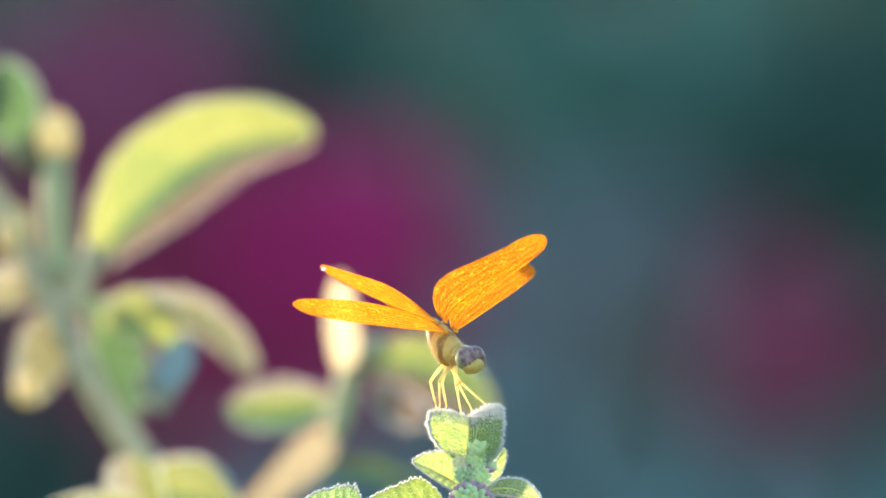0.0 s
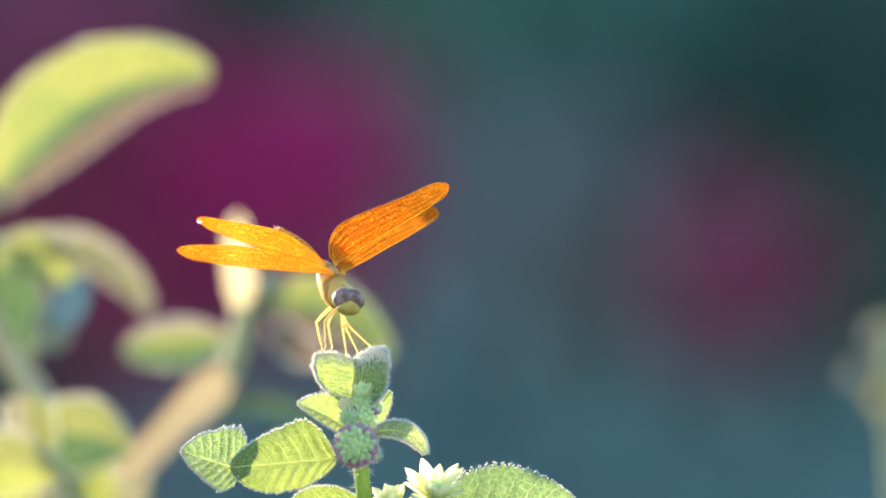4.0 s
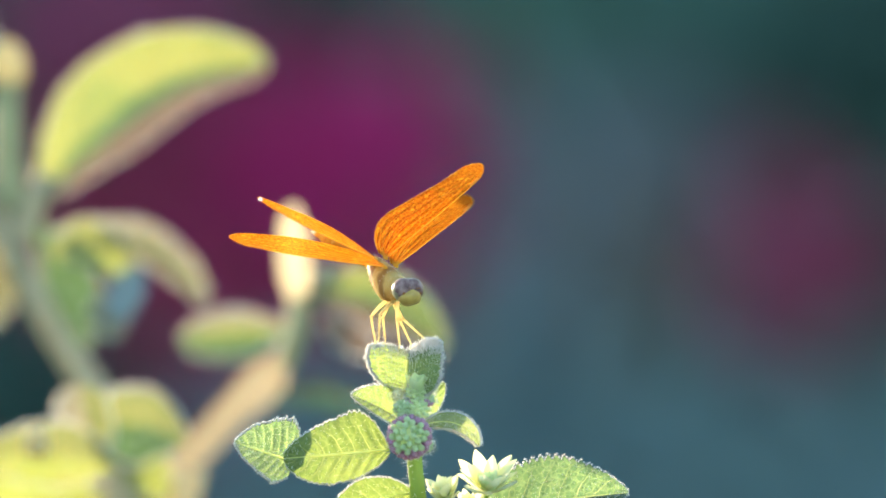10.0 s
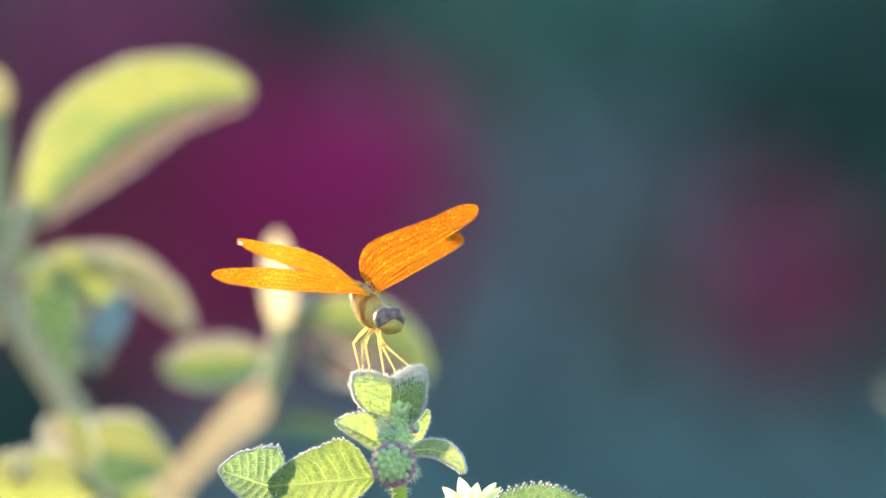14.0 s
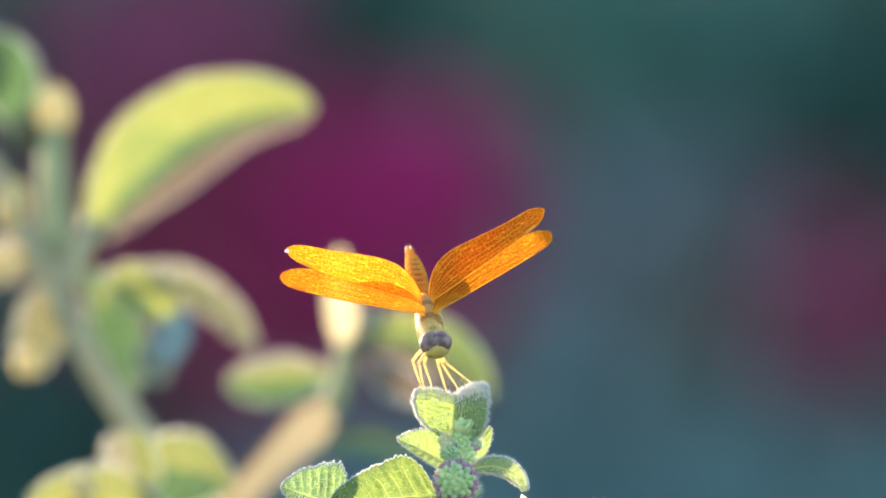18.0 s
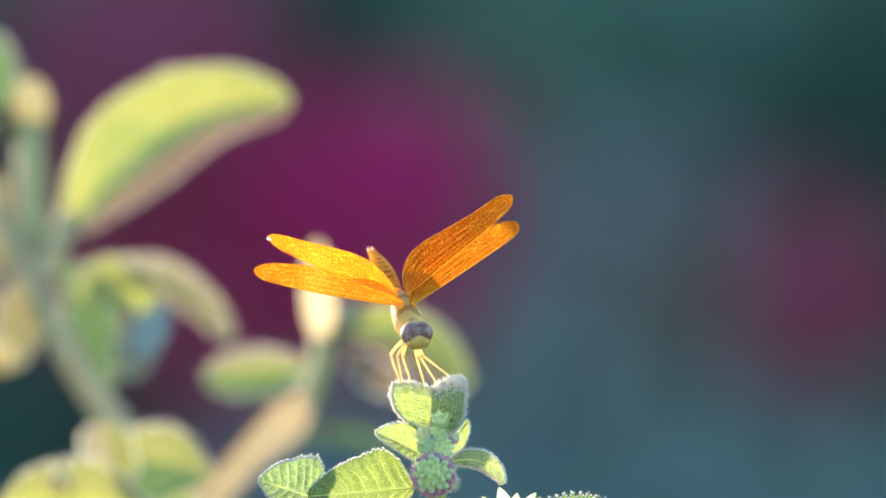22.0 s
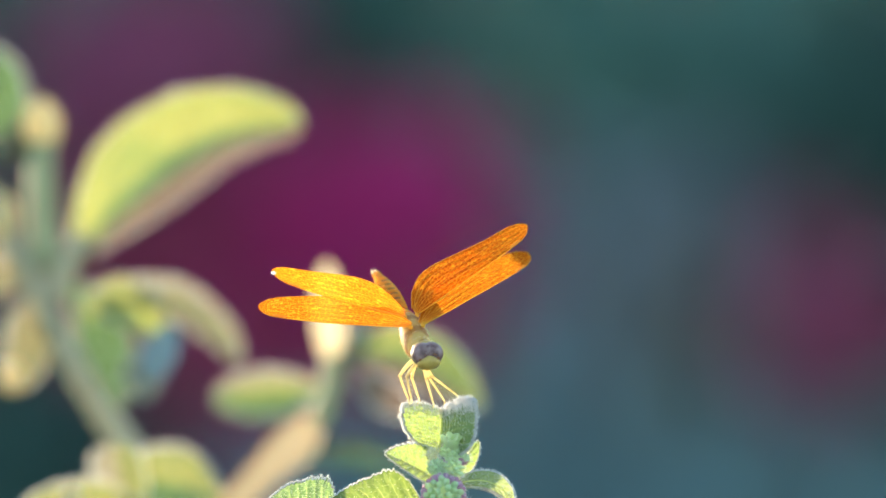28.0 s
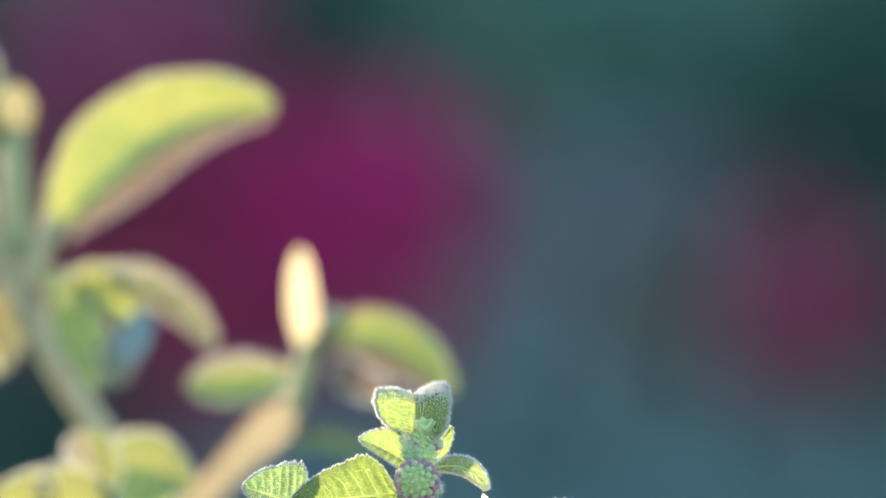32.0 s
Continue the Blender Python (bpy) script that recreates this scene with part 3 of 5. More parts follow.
def garden():
    # long clipped hedge in its own shade; the inner leaves' shade is painted darker
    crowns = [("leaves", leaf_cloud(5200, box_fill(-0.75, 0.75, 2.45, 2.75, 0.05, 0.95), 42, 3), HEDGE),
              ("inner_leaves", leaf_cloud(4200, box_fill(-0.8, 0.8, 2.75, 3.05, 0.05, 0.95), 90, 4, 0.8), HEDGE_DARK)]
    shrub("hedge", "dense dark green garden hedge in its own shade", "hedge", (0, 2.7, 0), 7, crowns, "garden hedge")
    for s, seed in ((-1, 7), (1, 8)):
        a, b = sorted((0.75 * s, 2.4 * s))
        crowns = [("leaves", leaf_cloud(2200, box_fill(a, b, 2.45, 2.95, 0.05, 0.95), 70, seed, 0.7), HEDGE)]
        shrub("hedge", "dense dark green garden hedge in its own shade", "hedge", (1.55 * s, 2.7, 0), 7, crowns, "garden hedge")
    # blue-green low plants before the hedge
    c = at_far(105, -75, 2150)
    shrub("low_shrub", "low blue-green leafy shrub before the hedge", "shrub", (c.x, c.y, 0), 4,
          [("leaves", leaf_cloud(900, ball_fill(c, 0.20, 0.10, 0.085), 34, 11), HEDGE_BLUE)])
    # dark shrubs: their deep shade is painted by the darkened leaf colour
    c = at_far(235, 112, 2150)
    shrub("dark_shrub", "dark evergreen shrub with deep shade put into its leaf colour", "shrub", (c.x, c.y + 0.05, 0), 4,
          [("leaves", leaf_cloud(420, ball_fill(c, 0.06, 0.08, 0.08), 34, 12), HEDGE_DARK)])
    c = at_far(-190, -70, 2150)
    shrub("dark_shrub", "dark evergreen shrub with deep shade put into its leaf colour", "shrub", (c.x, c.y + 0.05, 0), 4,
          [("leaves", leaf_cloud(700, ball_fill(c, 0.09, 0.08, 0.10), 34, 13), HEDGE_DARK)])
    c = at_far(-70, -25, 2210)
    shrub("plum_shrub", "plum-leaved shrub below the flowers", "shrub", (c.x, c.y + 0.05, 0), 4,
          [("leaves", leaf_cloud(2400, ball_fill(c, 0.125, 0.06, 0.15), 34, 14), PLUM)])
    c = at_far(112, 45, 2180)
    shrub("low_shrub", "low grey-violet leafy shrub before the hedge", "shrub", (c.x, c.y + 0.05, 0), 4,
          [("leaves", leaf_cloud(360, ball_fill(c, 0.10, 0.05, 0.08), 34, 15), SLATE)])
    c = at_far(105, 165, 2200)
    shrub("light_shrub", "pale green leafy shrub before the hedge", "shrub", (c.x, c.y + 0.05, 0), 4,
          [("leaves", leaf_cloud(300, ball_fill(c, 0.12, 0.05, 0.05), 34, 16), HEDGE_LIGHT)])
    # another dark patch, with shade given by leaf colour
    c = at_far(-25, 165, 2230)
    shrub("dark_shrub", "dark evergreen shrub with deep shade put into its leaf colour", "shrub", (c.x, c.y + 0.05, 0), 4,
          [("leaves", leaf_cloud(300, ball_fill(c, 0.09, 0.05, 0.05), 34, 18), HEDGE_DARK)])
    # magenta flowers
    for (u, v, w, rx, rz, cnt, mat, lab) in ((-9, 80, 2180, 0.06, 0.05, 520, MAGENTA, "dense cluster of magenta bougainvillea flowers"),
                                             (-112, 148, 2200, 0.075, 0.05, 330, MAUVE, "loose cluster of faded mauve bougainvillea flowers"),
                                             (196, 43, 2120, 0.036, 0.046, 240, ROSE, "loose cluster of faded mauve bougainvillea flowers")):
        c = at_far(u, v, w)
        shrub("flowering_branch", lab + " on a stem", "flowers", (c.x, c.y + 0.05, 0), 2,
              [("blossom", leaf_cloud(cnt, ball_fill(c, rx, 0.05, rz), 26, cnt, 0.9), mat)], "magenta flower clusters")


garden()


# ---- the blurred plant behind the perch ----
def back_place(px, py, w=110.0):
    """Millimetres across and up, on the plane of the plant behind."""
    return at(px, py, w)


def back_plant():
    root = at(-42, 0, 112)
    ob = thing("sage_shrub", (root.x, root.y, 0), "leafy pale green garden shrub with sunlit leaves, out of focus", "shrub")

    def stem(a, b, c, r0, r1, mat, name="stem"):
        pts = [back_place(*p) - ob.matrix_basis.translation for p in arc(a, b, c, 12)]
        v, f = tube([p * 1000 for p in pts], [r0 + (r1 - r0) * i / 12 for i in range(13)], 10)
        return part(name, mesh_of(name, v, f, mat), ob)

    def bl(base, tip, normal, W, curl=20, fold=15, seed=1, mat=BACK_LEAF, **k):
        a, b = back_place(*base), back_place(*tip)
        return add_leaf(ob, a, b - a, way(*normal), (b - a).length * 1000 * 1.05, W, mat, nu=24, nv=10, curl=curl, fold=fold, seed=seed, teeth=9, quilt=0.4, **k)

    # main stems, down to the soil
    stem((-59.5, 33, 110), (-52, 21, 110), (-47, 9.5, 110), 1.6, 1.8, BACK_STEM)
    stem((-47, 9.5, 110), (-43, 2, 110), (-36.5, -7, 110), 1.8, 2.0, BACK_STEM)
    stem((-36.5, -7, 110), (-30, -40, 112), (-34, -120, 116), 2.2, 3.0, BACK_STEM)
    low = at(-34, -120, 116)
    v, f = tube([(low - ob.matrix_basis.translation) * 1000, Vector((4, 2, 250)), Vector((0, 0, -10))], [3.0, 4.2, 5.5], 10)
    part("stem", mesh_of("stem", v, f, WOODY), ob)
    stem((-24.6, -16.0, 110), (-32, -40, 111), (-34, -120, 116), 2.2, 2.6, TAN_STEM)
    stem((-49.3, 35.7, 110), (-49.5, 27.7, 110), (-48.6, 18.6, 110), 1.9, 2.1, SHADED_STEM)
    stem((-10.0, 7.1, 115), (-9.8, 2.6, 115), (-12.5, -2.7, 115), 1.5, 1.6, SHADED_STEM)
    stem((-43.6, 23.1, 110), (-46.3, 18.6, 110), (-47.8, 14.7, 110), 1.6, 2.2, BACK_STEM)
    def sl(a, b, c, left, right, lean, mats, seed, label="", crease=0.35, teeth=9, tooth=0.05, hairs=500):
        return shaped_leaf(ob, (a, b, c), left, right, lean, (0, 0), mats, crease, rib=False, quilt=0.35, ribs=6, nu=28, nv=14, seed=seed, label=label, teeth=teeth, tooth=tooth, hairs=hairs, hair=0.75)

    full = ((0, 0.1), (0.12, 0.5), (0.4, 1.0), (0.7, 0.9), (0.9, 0.55), (0.97, 0.3), (1, 0.05))
    blunt = ((0, 0.2), (0.12, 0.7), (0.35, 1.0), (0.75, 0.95), (0.9, 0.85), (0.97, 0.55), (1, 0.1))

    def wide(shape, k):
        return tuple((u, q * k) for u, q in shape)

    # the large arched leaf, its sunlit and shaded parts painted in separate leaf colours
    sl((-44.3, 19.8, 110), (-34.4, 39.1, 110), (-14.4, 38.0, 110), ((0, 1.0), (0.12, 3.8), (0.35, 7.1), (0.6, 6.9), (0.8, 5.3), (0.92, 3.6), (0.98, 2.2), (1, 0.8)), ((0, 0.8), (0.15, 4.0), (0.35, 6.0), (0.55, 5.8), (0.8, 3.4), (0.92, 2.6), (0.98, 1.8), (1, 0.6)), (-0.45, -0.1), [BACK_LEAF, BACK_GREEN, BACK_DIM], 2, crease=0.42, hairs=900, label="large arched leaf, coloured as sunlit yellow above and shaded below")
    # cream bud made as one thin sheet, so sun passes through it
    sl((-10.2, 6.6, 113), (-10.9, 12.5, 112.5), (-10.9, 19.4, 112), ((0, 0.7), (0.1, 1.7), (0.4, 2.1), (0.7, 1.8), (0.92, 1.2), (1, 0.3)), ((0, 0.7), (0.1, 1.7), (0.4, 2.1), (0.7, 1.8), (0.92, 1.2), (1, 0.3)), (-0.5, 0.5), [CREAM_SHEET], 22, "pale cream bud, built as a thin upright sheet lit through", teeth=3, tooth=0, hairs=0)
    sl((-26.6, -16.8, 113), (-20.0, -9.2, 112), (-12.2, -2.0, 112), ((0, 2.0), (0.5, 2.1), (0.8, 2.7), (0.94, 2.4), (1, 1.0)), ((0, 2.0), (0.5, 2.2), (0.8, 2.9), (0.94, 2.5), (1, 1.0)), (-0.4, 0.1), [TAN_LEAF], 23, "long tan leaf with a rounded end, lit through", teeth=3, tooth=0, hairs=0)
    # leaves lower down; some have lit and shaded halves painted in
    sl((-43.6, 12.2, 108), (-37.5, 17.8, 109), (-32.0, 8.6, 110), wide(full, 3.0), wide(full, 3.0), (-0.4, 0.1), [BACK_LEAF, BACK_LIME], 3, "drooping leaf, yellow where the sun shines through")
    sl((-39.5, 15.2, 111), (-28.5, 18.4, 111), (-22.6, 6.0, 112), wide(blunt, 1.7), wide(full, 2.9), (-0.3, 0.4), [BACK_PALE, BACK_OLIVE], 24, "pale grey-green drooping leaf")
    sl((-37.2, 6.5, 107), (-35.8, 3.6, 107), (-33.4, 2.2, 107), wide(blunt, 2.0), wide(blunt, 2.0), (0.1, 0.1), [BACK_PALE], 25)
    sl((-49.2, 15.6, 114), (-51.0, 9.5, 113), (-52.9, 2.2, 112), wide(full, 3.4), wide(full, 3.2), (0.3, -0.3), [BACK_OLIVE], 4)
    sl((-45.3, 16.3, 113), (-40.0, 11.0, 113), (-39.2, -0.5, 112), wide(full, 3.6), wide(full, 3.4), (0.1, 0.1), [BACK_GREEN], 14)
    # sky reflection on this leaf is painted by its colour
    bl((-34.7, 3.6, 106), (-31.2, 10.8, 106), (-0.1, 0.85, -0.7), 6.0, curl=10, fold=4, seed=15, mat=BLUE_LEAF, label="glossy leaf with the pale sky's reflection put into its blue-grey colour")
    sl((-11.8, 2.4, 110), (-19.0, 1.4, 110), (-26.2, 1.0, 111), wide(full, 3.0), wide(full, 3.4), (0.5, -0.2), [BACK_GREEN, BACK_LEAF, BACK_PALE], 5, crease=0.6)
    # bright rim, shade band and dim half are painted with three materials
    sl((-9.4, 6.8, 110), (1.6, 11.0, 110), (9.6, -0.5, 109), wide(full, 3.6), wide(full, 4.4), (-0.45, 0.3), [BACK_LEAF, BACK_GREEN, BACK_DIM], 6, crease=0.5, label="leaf coloured with a sunlit rim and a shaded lower half")
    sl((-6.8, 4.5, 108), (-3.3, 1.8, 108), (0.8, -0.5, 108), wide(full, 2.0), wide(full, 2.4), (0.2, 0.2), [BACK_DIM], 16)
    sl((-24.8, -12.4, 90), (-30.8, -8.6, 90), (-37.6, -10.4, 89), wide(full, 5.4), wide(full, 4.8), (-0.1, 0.1), [BACK_GREEN, BACK_LEAF], 7, hairs=900)
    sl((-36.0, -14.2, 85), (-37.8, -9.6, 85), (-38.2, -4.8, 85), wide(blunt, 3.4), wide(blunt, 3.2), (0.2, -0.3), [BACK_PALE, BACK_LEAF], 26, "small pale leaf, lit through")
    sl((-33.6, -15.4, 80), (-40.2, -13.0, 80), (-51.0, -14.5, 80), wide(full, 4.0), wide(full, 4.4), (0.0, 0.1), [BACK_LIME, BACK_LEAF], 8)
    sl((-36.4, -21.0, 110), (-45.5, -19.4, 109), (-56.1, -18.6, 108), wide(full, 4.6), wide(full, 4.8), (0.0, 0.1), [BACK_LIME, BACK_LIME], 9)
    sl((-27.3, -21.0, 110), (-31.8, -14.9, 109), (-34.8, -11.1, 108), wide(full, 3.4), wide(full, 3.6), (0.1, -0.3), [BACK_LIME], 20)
    sl((-54.8, 35.8, 112), (-54.0, 42.2, 111), (-56.6, 48.2, 110), wide(full, 4.6), wide(full, 3.6), (-0.1, 0.1), [BACK_GREEN, BACK_GREEN], 10)
    sl((-60.1, 38.4, 112), (-59.7, 43.7, 111), (-61.1, 50.5, 110), wide(full, 4.6), wide(full, 4.0), (-0.1, 0.1), [BACK_GREEN, BACK_OLIVE], 19)
    sl((-50.2, 18.6, 112), (-54.8, 19.4, 112), (-59.0, 14.8, 112), wide(full, 2.6), wide(full, 3.0), (0.2, -0.3), [BACK_OLIVE, BACK_PALE], 21)
    bl((-17, -8.5, 150), (0, -9.5, 146), (0, 0.8, -0.5), 5.5, curl=45, seed=12, mat=BACK_GREEN)
    # pale buds
    for (u, v, w), rx, rz, mat in (((-6.6, 9.8, 110), 1.4, 2.2, BACK_STEM), ((-49.2, 38.0, 110), 2.6, 3.6, PEACH), ((-53.1, 35.8, 112), 2.0, 2.6, BACK_OLIVE), ((-54.7, 25.4, 110), 2.6, 3.6, PEACH),
                               ((-43.6, -12.2, 79), 1.9, 2.2, PEACH), ((-53.1, 4.1, 110), 1.8, 2.2, PEACH)):
        vv, ff = blob(rx, rx, rz, shape=lambda x, y, z: (x * (1 - 0.12 * z / 4), y * (1 - 0.12 * z / 4), z))
        part("bud", mesh_of("bud", vv, ff, mat), ob, local(ob, Matrix.Translation(back_place(u, v, w))), "")


back_plant()


def side_shoot():
    """A shoot of the same kind, just past the other side."""
    foot = at(89.3, 0, 205)
    ob = thing("sage_shrub", (foot.x, foot.y, 0), "single pale sage shoot with buff buds, out of focus", "shrub")
    org = ob.matrix_basis.translation
    path = [at(*p) for p in ((85.9, 5.6, 205), (86.3, -4.6, 205), (87.9, -22.3, 205), (89.3, -77.2, 205))] + [Vector((foot.x, foot.y, -0.01))]
    v, f = tube([(p - org) * 1000 for p in path], [0.9, 1.2, 1.6, 2.2, 4.0], 10)
    part("stem", mesh_of("stem", v, f, SHADED_STEM), ob)
    for (u, v, w), rx, rz in (((80.5, -3.0, 205), 1.3, 1.6), ((83.5, 3.5, 205), 1.2, 1.8)):
        part("bud", mesh_of("bud", *blob(rx, rx, rz), FUZZ), ob, local(ob, Matrix.Translation(at(u, v, w))))
    full = ((0, 0.2), (0.3, 2.4), (0.6, 2.6), (0.9, 1.2), (1, 0.1))
    for a, b, c, seed in (((85.9, -4.6, 205), (85.0, -6.2, 204), (83.5, -8.7, 203), 51), ((86.3, 2.2, 205), (89.2, 5.6, 204), (92.6, 7.3, 203), 52), ((86.7, -9.6, 205), (90.1, -8.7, 204), (94.4, -11.3, 203), 53)):
        shaped_leaf(ob, (a, b, c), full, full, (-0.4, -0.3), mats=[BACK_OLIVE], rib=False, quilt=0.3, nu=24, nv=10, seed=seed)


side_shoot()



# ---- the perch: a flowering lantana shoot ----
def floret_bud_mesh(mat, k=1.0):
    v, f = blob(0.42 * k, 0.42 * k, 0.6 * k, 9, 7, lambda x, y, z: (x * (1 + 0.25 * z), y * (1 + 0.25 * z), z))
    return mesh_of("floret_bud", v, f, mat)


def rosette(parent, name, place, axis, count, L, W, mat, open_angle, seed, rings=1):
    """A ring or two of pointed bracts round an axis."""
    axis = Vector(axis).normalized()
    s = axis.orthogonal().normalized()
    t = axis.cross(s)
    rnd = random.Random(seed)
    shapes = [mesh_of(name, *leaf_sheet(L * k, W * k, fold=26, curl=-18, teeth=1, tooth=0, quilt=0.03, ribs=3, nu=10, nv=6, seed=seed + q, blunt=1.05)[:2], mat) for q, k in enumerate((1, 0.85))]
    for r in range(rings):
        for i in range(count):
            a = 2 * math.pi * (i + 0.5 * r + rnd.uniform(-0.15, 0.15)) / count
            out = s * math.cos(a) + t * math.sin(a)
            op = radians(open_angle * (1 - 0.35 * r) + rnd.uniform(-9, 9))
            d = axis * math.cos(op) + out * math.sin(op)
            part(name, shapes[(i + r) % 2], parent, local(parent, frame_of(place + d * 0.0003, d, axis * math.sin(op) - out * math.cos(op))))


def bud_head(parent, place, axis, radius, seed, pink_share, mat=None):
    axis = Vector(axis).normalized()
    rnd = random.Random(seed)
    mat = mat or BUD_GREEN
    k = 0.45 + 0.16 * radius if radius < 2 else 0.95
    green, pink = floret_bud_mesh(mat, k), floret_bud_mesh(BUD_PINK, k)
    n = 62 if radius > 1.6 else 30
    for i in range(n):
        z = 1 - 1.45 * (i + 0.5) / n
        a = i * 2.39996
        r = math.sqrt(max(0, 1 - z * z))
        s = axis.orthogonal().normalized()
        d = (axis * z + (s * math.cos(a) + axis.cross(s) * math.sin(a)) * r).normalized()
        rim = z < 0.45 and rnd.random() < pink_share
        part("floret_bud", pink if rim else green, parent, local(parent, Matrix.Translation(place + d * radius * 0.001) @ d.to_track_quat("Z", "Y").to_matrix().to_4x4()))
    fuzz = []
    for i in range(int(300 * radius)):
        d = Vector((rnd.gauss(0, 1), rnd.gauss(0, 1), rnd.gauss(0, 1))).normalized()
        fuzz.append((d * (radius + 0.4), d))
    part("bud_hairs", hair_mesh(fuzz, 0.62, 0.018, seed), parent, local(parent, Matrix.Translation(place)))
    v, f = blob(radius * 0.85, radius * 0.85, radius * 0.85)
    part("receptacle", mesh_of("receptacle", v, f, mat), parent, local(parent, Matrix.Translation(place)))


def stem_part(ob, pts, r0, r1, mat, hairs=0, seed=0, name="stem"):
    org = ob.matrix_basis.translation
    n = len(pts) - 1
    p = [(q - org) * 1000 for q in pts]
    v, f = tube(p, [r0 + (r1 - r0) * i / n for i in range(n + 1)], 12)
    s = part(name, mesh_of(name, v, f, mat), ob)
    if hairs:
        rnd = random.Random(seed)
        roots = []
        for k in range(hairs):
            i = rnd.randint(0, n - 1)
            q = p[i].lerp(p[i + 1], rnd.random())
            d = Vector((rnd.gauss(0, 1), rnd.gauss(0, 1), rnd.gauss(0, 0.2))).normalized()
            roots.append((q + d * (r0 + r1) / 2 * 0.95, d))
        part("stem_hairs", hair_mesh(roots, 1.0, 0.03, seed), s)
    return s


def perch():
    root = at(5, 0, 8)
    ob = thing("lantana_plant", (root.x, root.y, 0), "green lantana shoot with hairy toothed leaves and small flower buds", "plant")

    def lf(base, tip, normal, W, **k):
        a, b = at(*base), at(*tip)
        return add_leaf(ob, a, b - a, way(*normal), (b - a).length * 1000 * 1.04, W, **k)

    # stems
    stem_part(ob, [at(*p) for p in arc((4.6, -7, 2), (4.4, -12, 3), (6.2, -24, 5), 14)], 0.85, 1.0, STEM, 160, 1)
    stem_part(ob, [at(*p) for p in arc((6.2, -24, 5), (8, -50, 8), (8, -120, 12), 12)], 1.0, 1.6, STEM)
    low = at(8, -120, 12)
    stem_part(ob, [low, Vector((root.x, root.y, 0.25)), Vector((root.x, root.y, -0.01))], 1.6, 3.2, WOODY)
    stem_part(ob, [at(*p) for p in arc((13.4, -16.5, 1.5), (11, -22, 4), (7, -30, 5.5), 10)], 0.55, 0.7, STEM, 60, 2, "flower_stalk")
    stem_part(ob, [at(*p) for p in arc((8.4, -18.5, 1), (7.4, -22, 3), (6.6, -27, 5), 8)], 0.5, 0.6, STEM, 40, 3, "flower_stalk")
    # the top leaf: folded on its midrib, its tip bent away
    shaped_leaf(ob, ((3.7, -5.4, 1.4), (4.0, -3.2, 1.8), (4.0, -0.3, 1)), ((0, 1.2), (0.25, 2.9), (0.5, 4.1), (0.75, 4.5), (0.93, 4.35), (1, 4.0)), ((0, 2.2), (0.25, 3.5), (0.5, 3.8), (0.8, 3.85), (1, 3.7)),
                (-0.3, -1.25), (0.8, 1.3), [LEAF], hairs=2400, hair=0.55, top_hairs=2600, seed=21, quilt=0.2, ribs=11, teeth=17, tooth=0.09, nu=72, nv=24, back=1.2, label="upright young leaf folded on its midrib, one half lit through by the sun")
    lf((4.8, -8.3, 4), (8.2, -4.2, 3), (0.6, 0.2, -0.8), 2.8, mat=LEAF, hairs=260, seed=23, curl=15, fold=14, teeth=8, ribs=6, quilt=0.12)
    # small side leaves
    lf((3.6, -8.8, 1.0), (-2.4, -5.6, -0.6), (0.2, 0.62, -0.8), 4.6, mat=LEAF, hairs=1000, seed=24, curl=22, fold=30, teeth=12, tooth=0.08, ribs=8, quilt=0.18, label="small sunlit side leaf")
    shaped_leaf(ob, ((6.0, -9.0, 0.2), (10.5, -7.6, -0.4), (12.4, -11.5, -0.8)), ((0, 0.3), (0.2, 1.0), (0.5, 1.3), (0.8, 0.9), (0.95, 0.4), (1, 0.1)), ((0, 0.3), (0.2, 0.7), (0.5, 0.8), (0.8, 0.6), (0.95, 0.3), (1, 0.1)),
                (0.0, 0.1), (0, 0), [LEAF_PALE], hairs=1100, hair=0.42, seed=25, quilt=0.12, ribs=7, teeth=11, tooth=0.07, nu=48, nv=16, label="small drooping side leaf")
    # large leaves
    shaped_leaf(ob, ((1.9, -12.0, -0.6), (-4.2, -12.5, -0.7), (-10.5, -12.9, -0.8)), ((0, 0.4), (0.1, 1.6), (0.35, 3.0), (0.6, 3.4), (0.82, 2.7), (0.95, 1.6), (1, 0.4)), ((0, 0.5), (0.1, 3.2), (0.25, 4.9), (0.45, 4.4), (0.7, 3.2), (0.87, 2.1), (0.96, 1.2), (1, 0.4)),
                (-0.1, 0.1), (0, 0), [LEAF_SOFT], hairs=1500, hair=0.28, seed=26, quilt=0.2, ribs=8, teeth=21, tooth=0.10, nu=80, nv=24, label="large bright leaf with pale veins, lit from behind")
    shaped_leaf(ob, ((4.6, -17.2, 4.5), (-0.7, -17.6, 4.2), (-4.7, -21.2, 3.8)), ((0, 0.5), (0.2, 2.0), (0.5, 3.2), (0.8, 2.4), (0.95, 1.2), (1, 0.2)), ((0, 0.5), (0.2, 2.2), (0.5, 3.2), (0.8, 2.4), (0.95, 1.2), (1, 0.2)),
                (0.3, -0.2), (0, 0), [LEAF_SOFT], hairs=900, hair=0.34, seed=30, quilt=0.16, ribs=8, teeth=17, tooth=0.05, nu=64, nv=20, label="bright leaf with pale veins, hanging under a larger one")
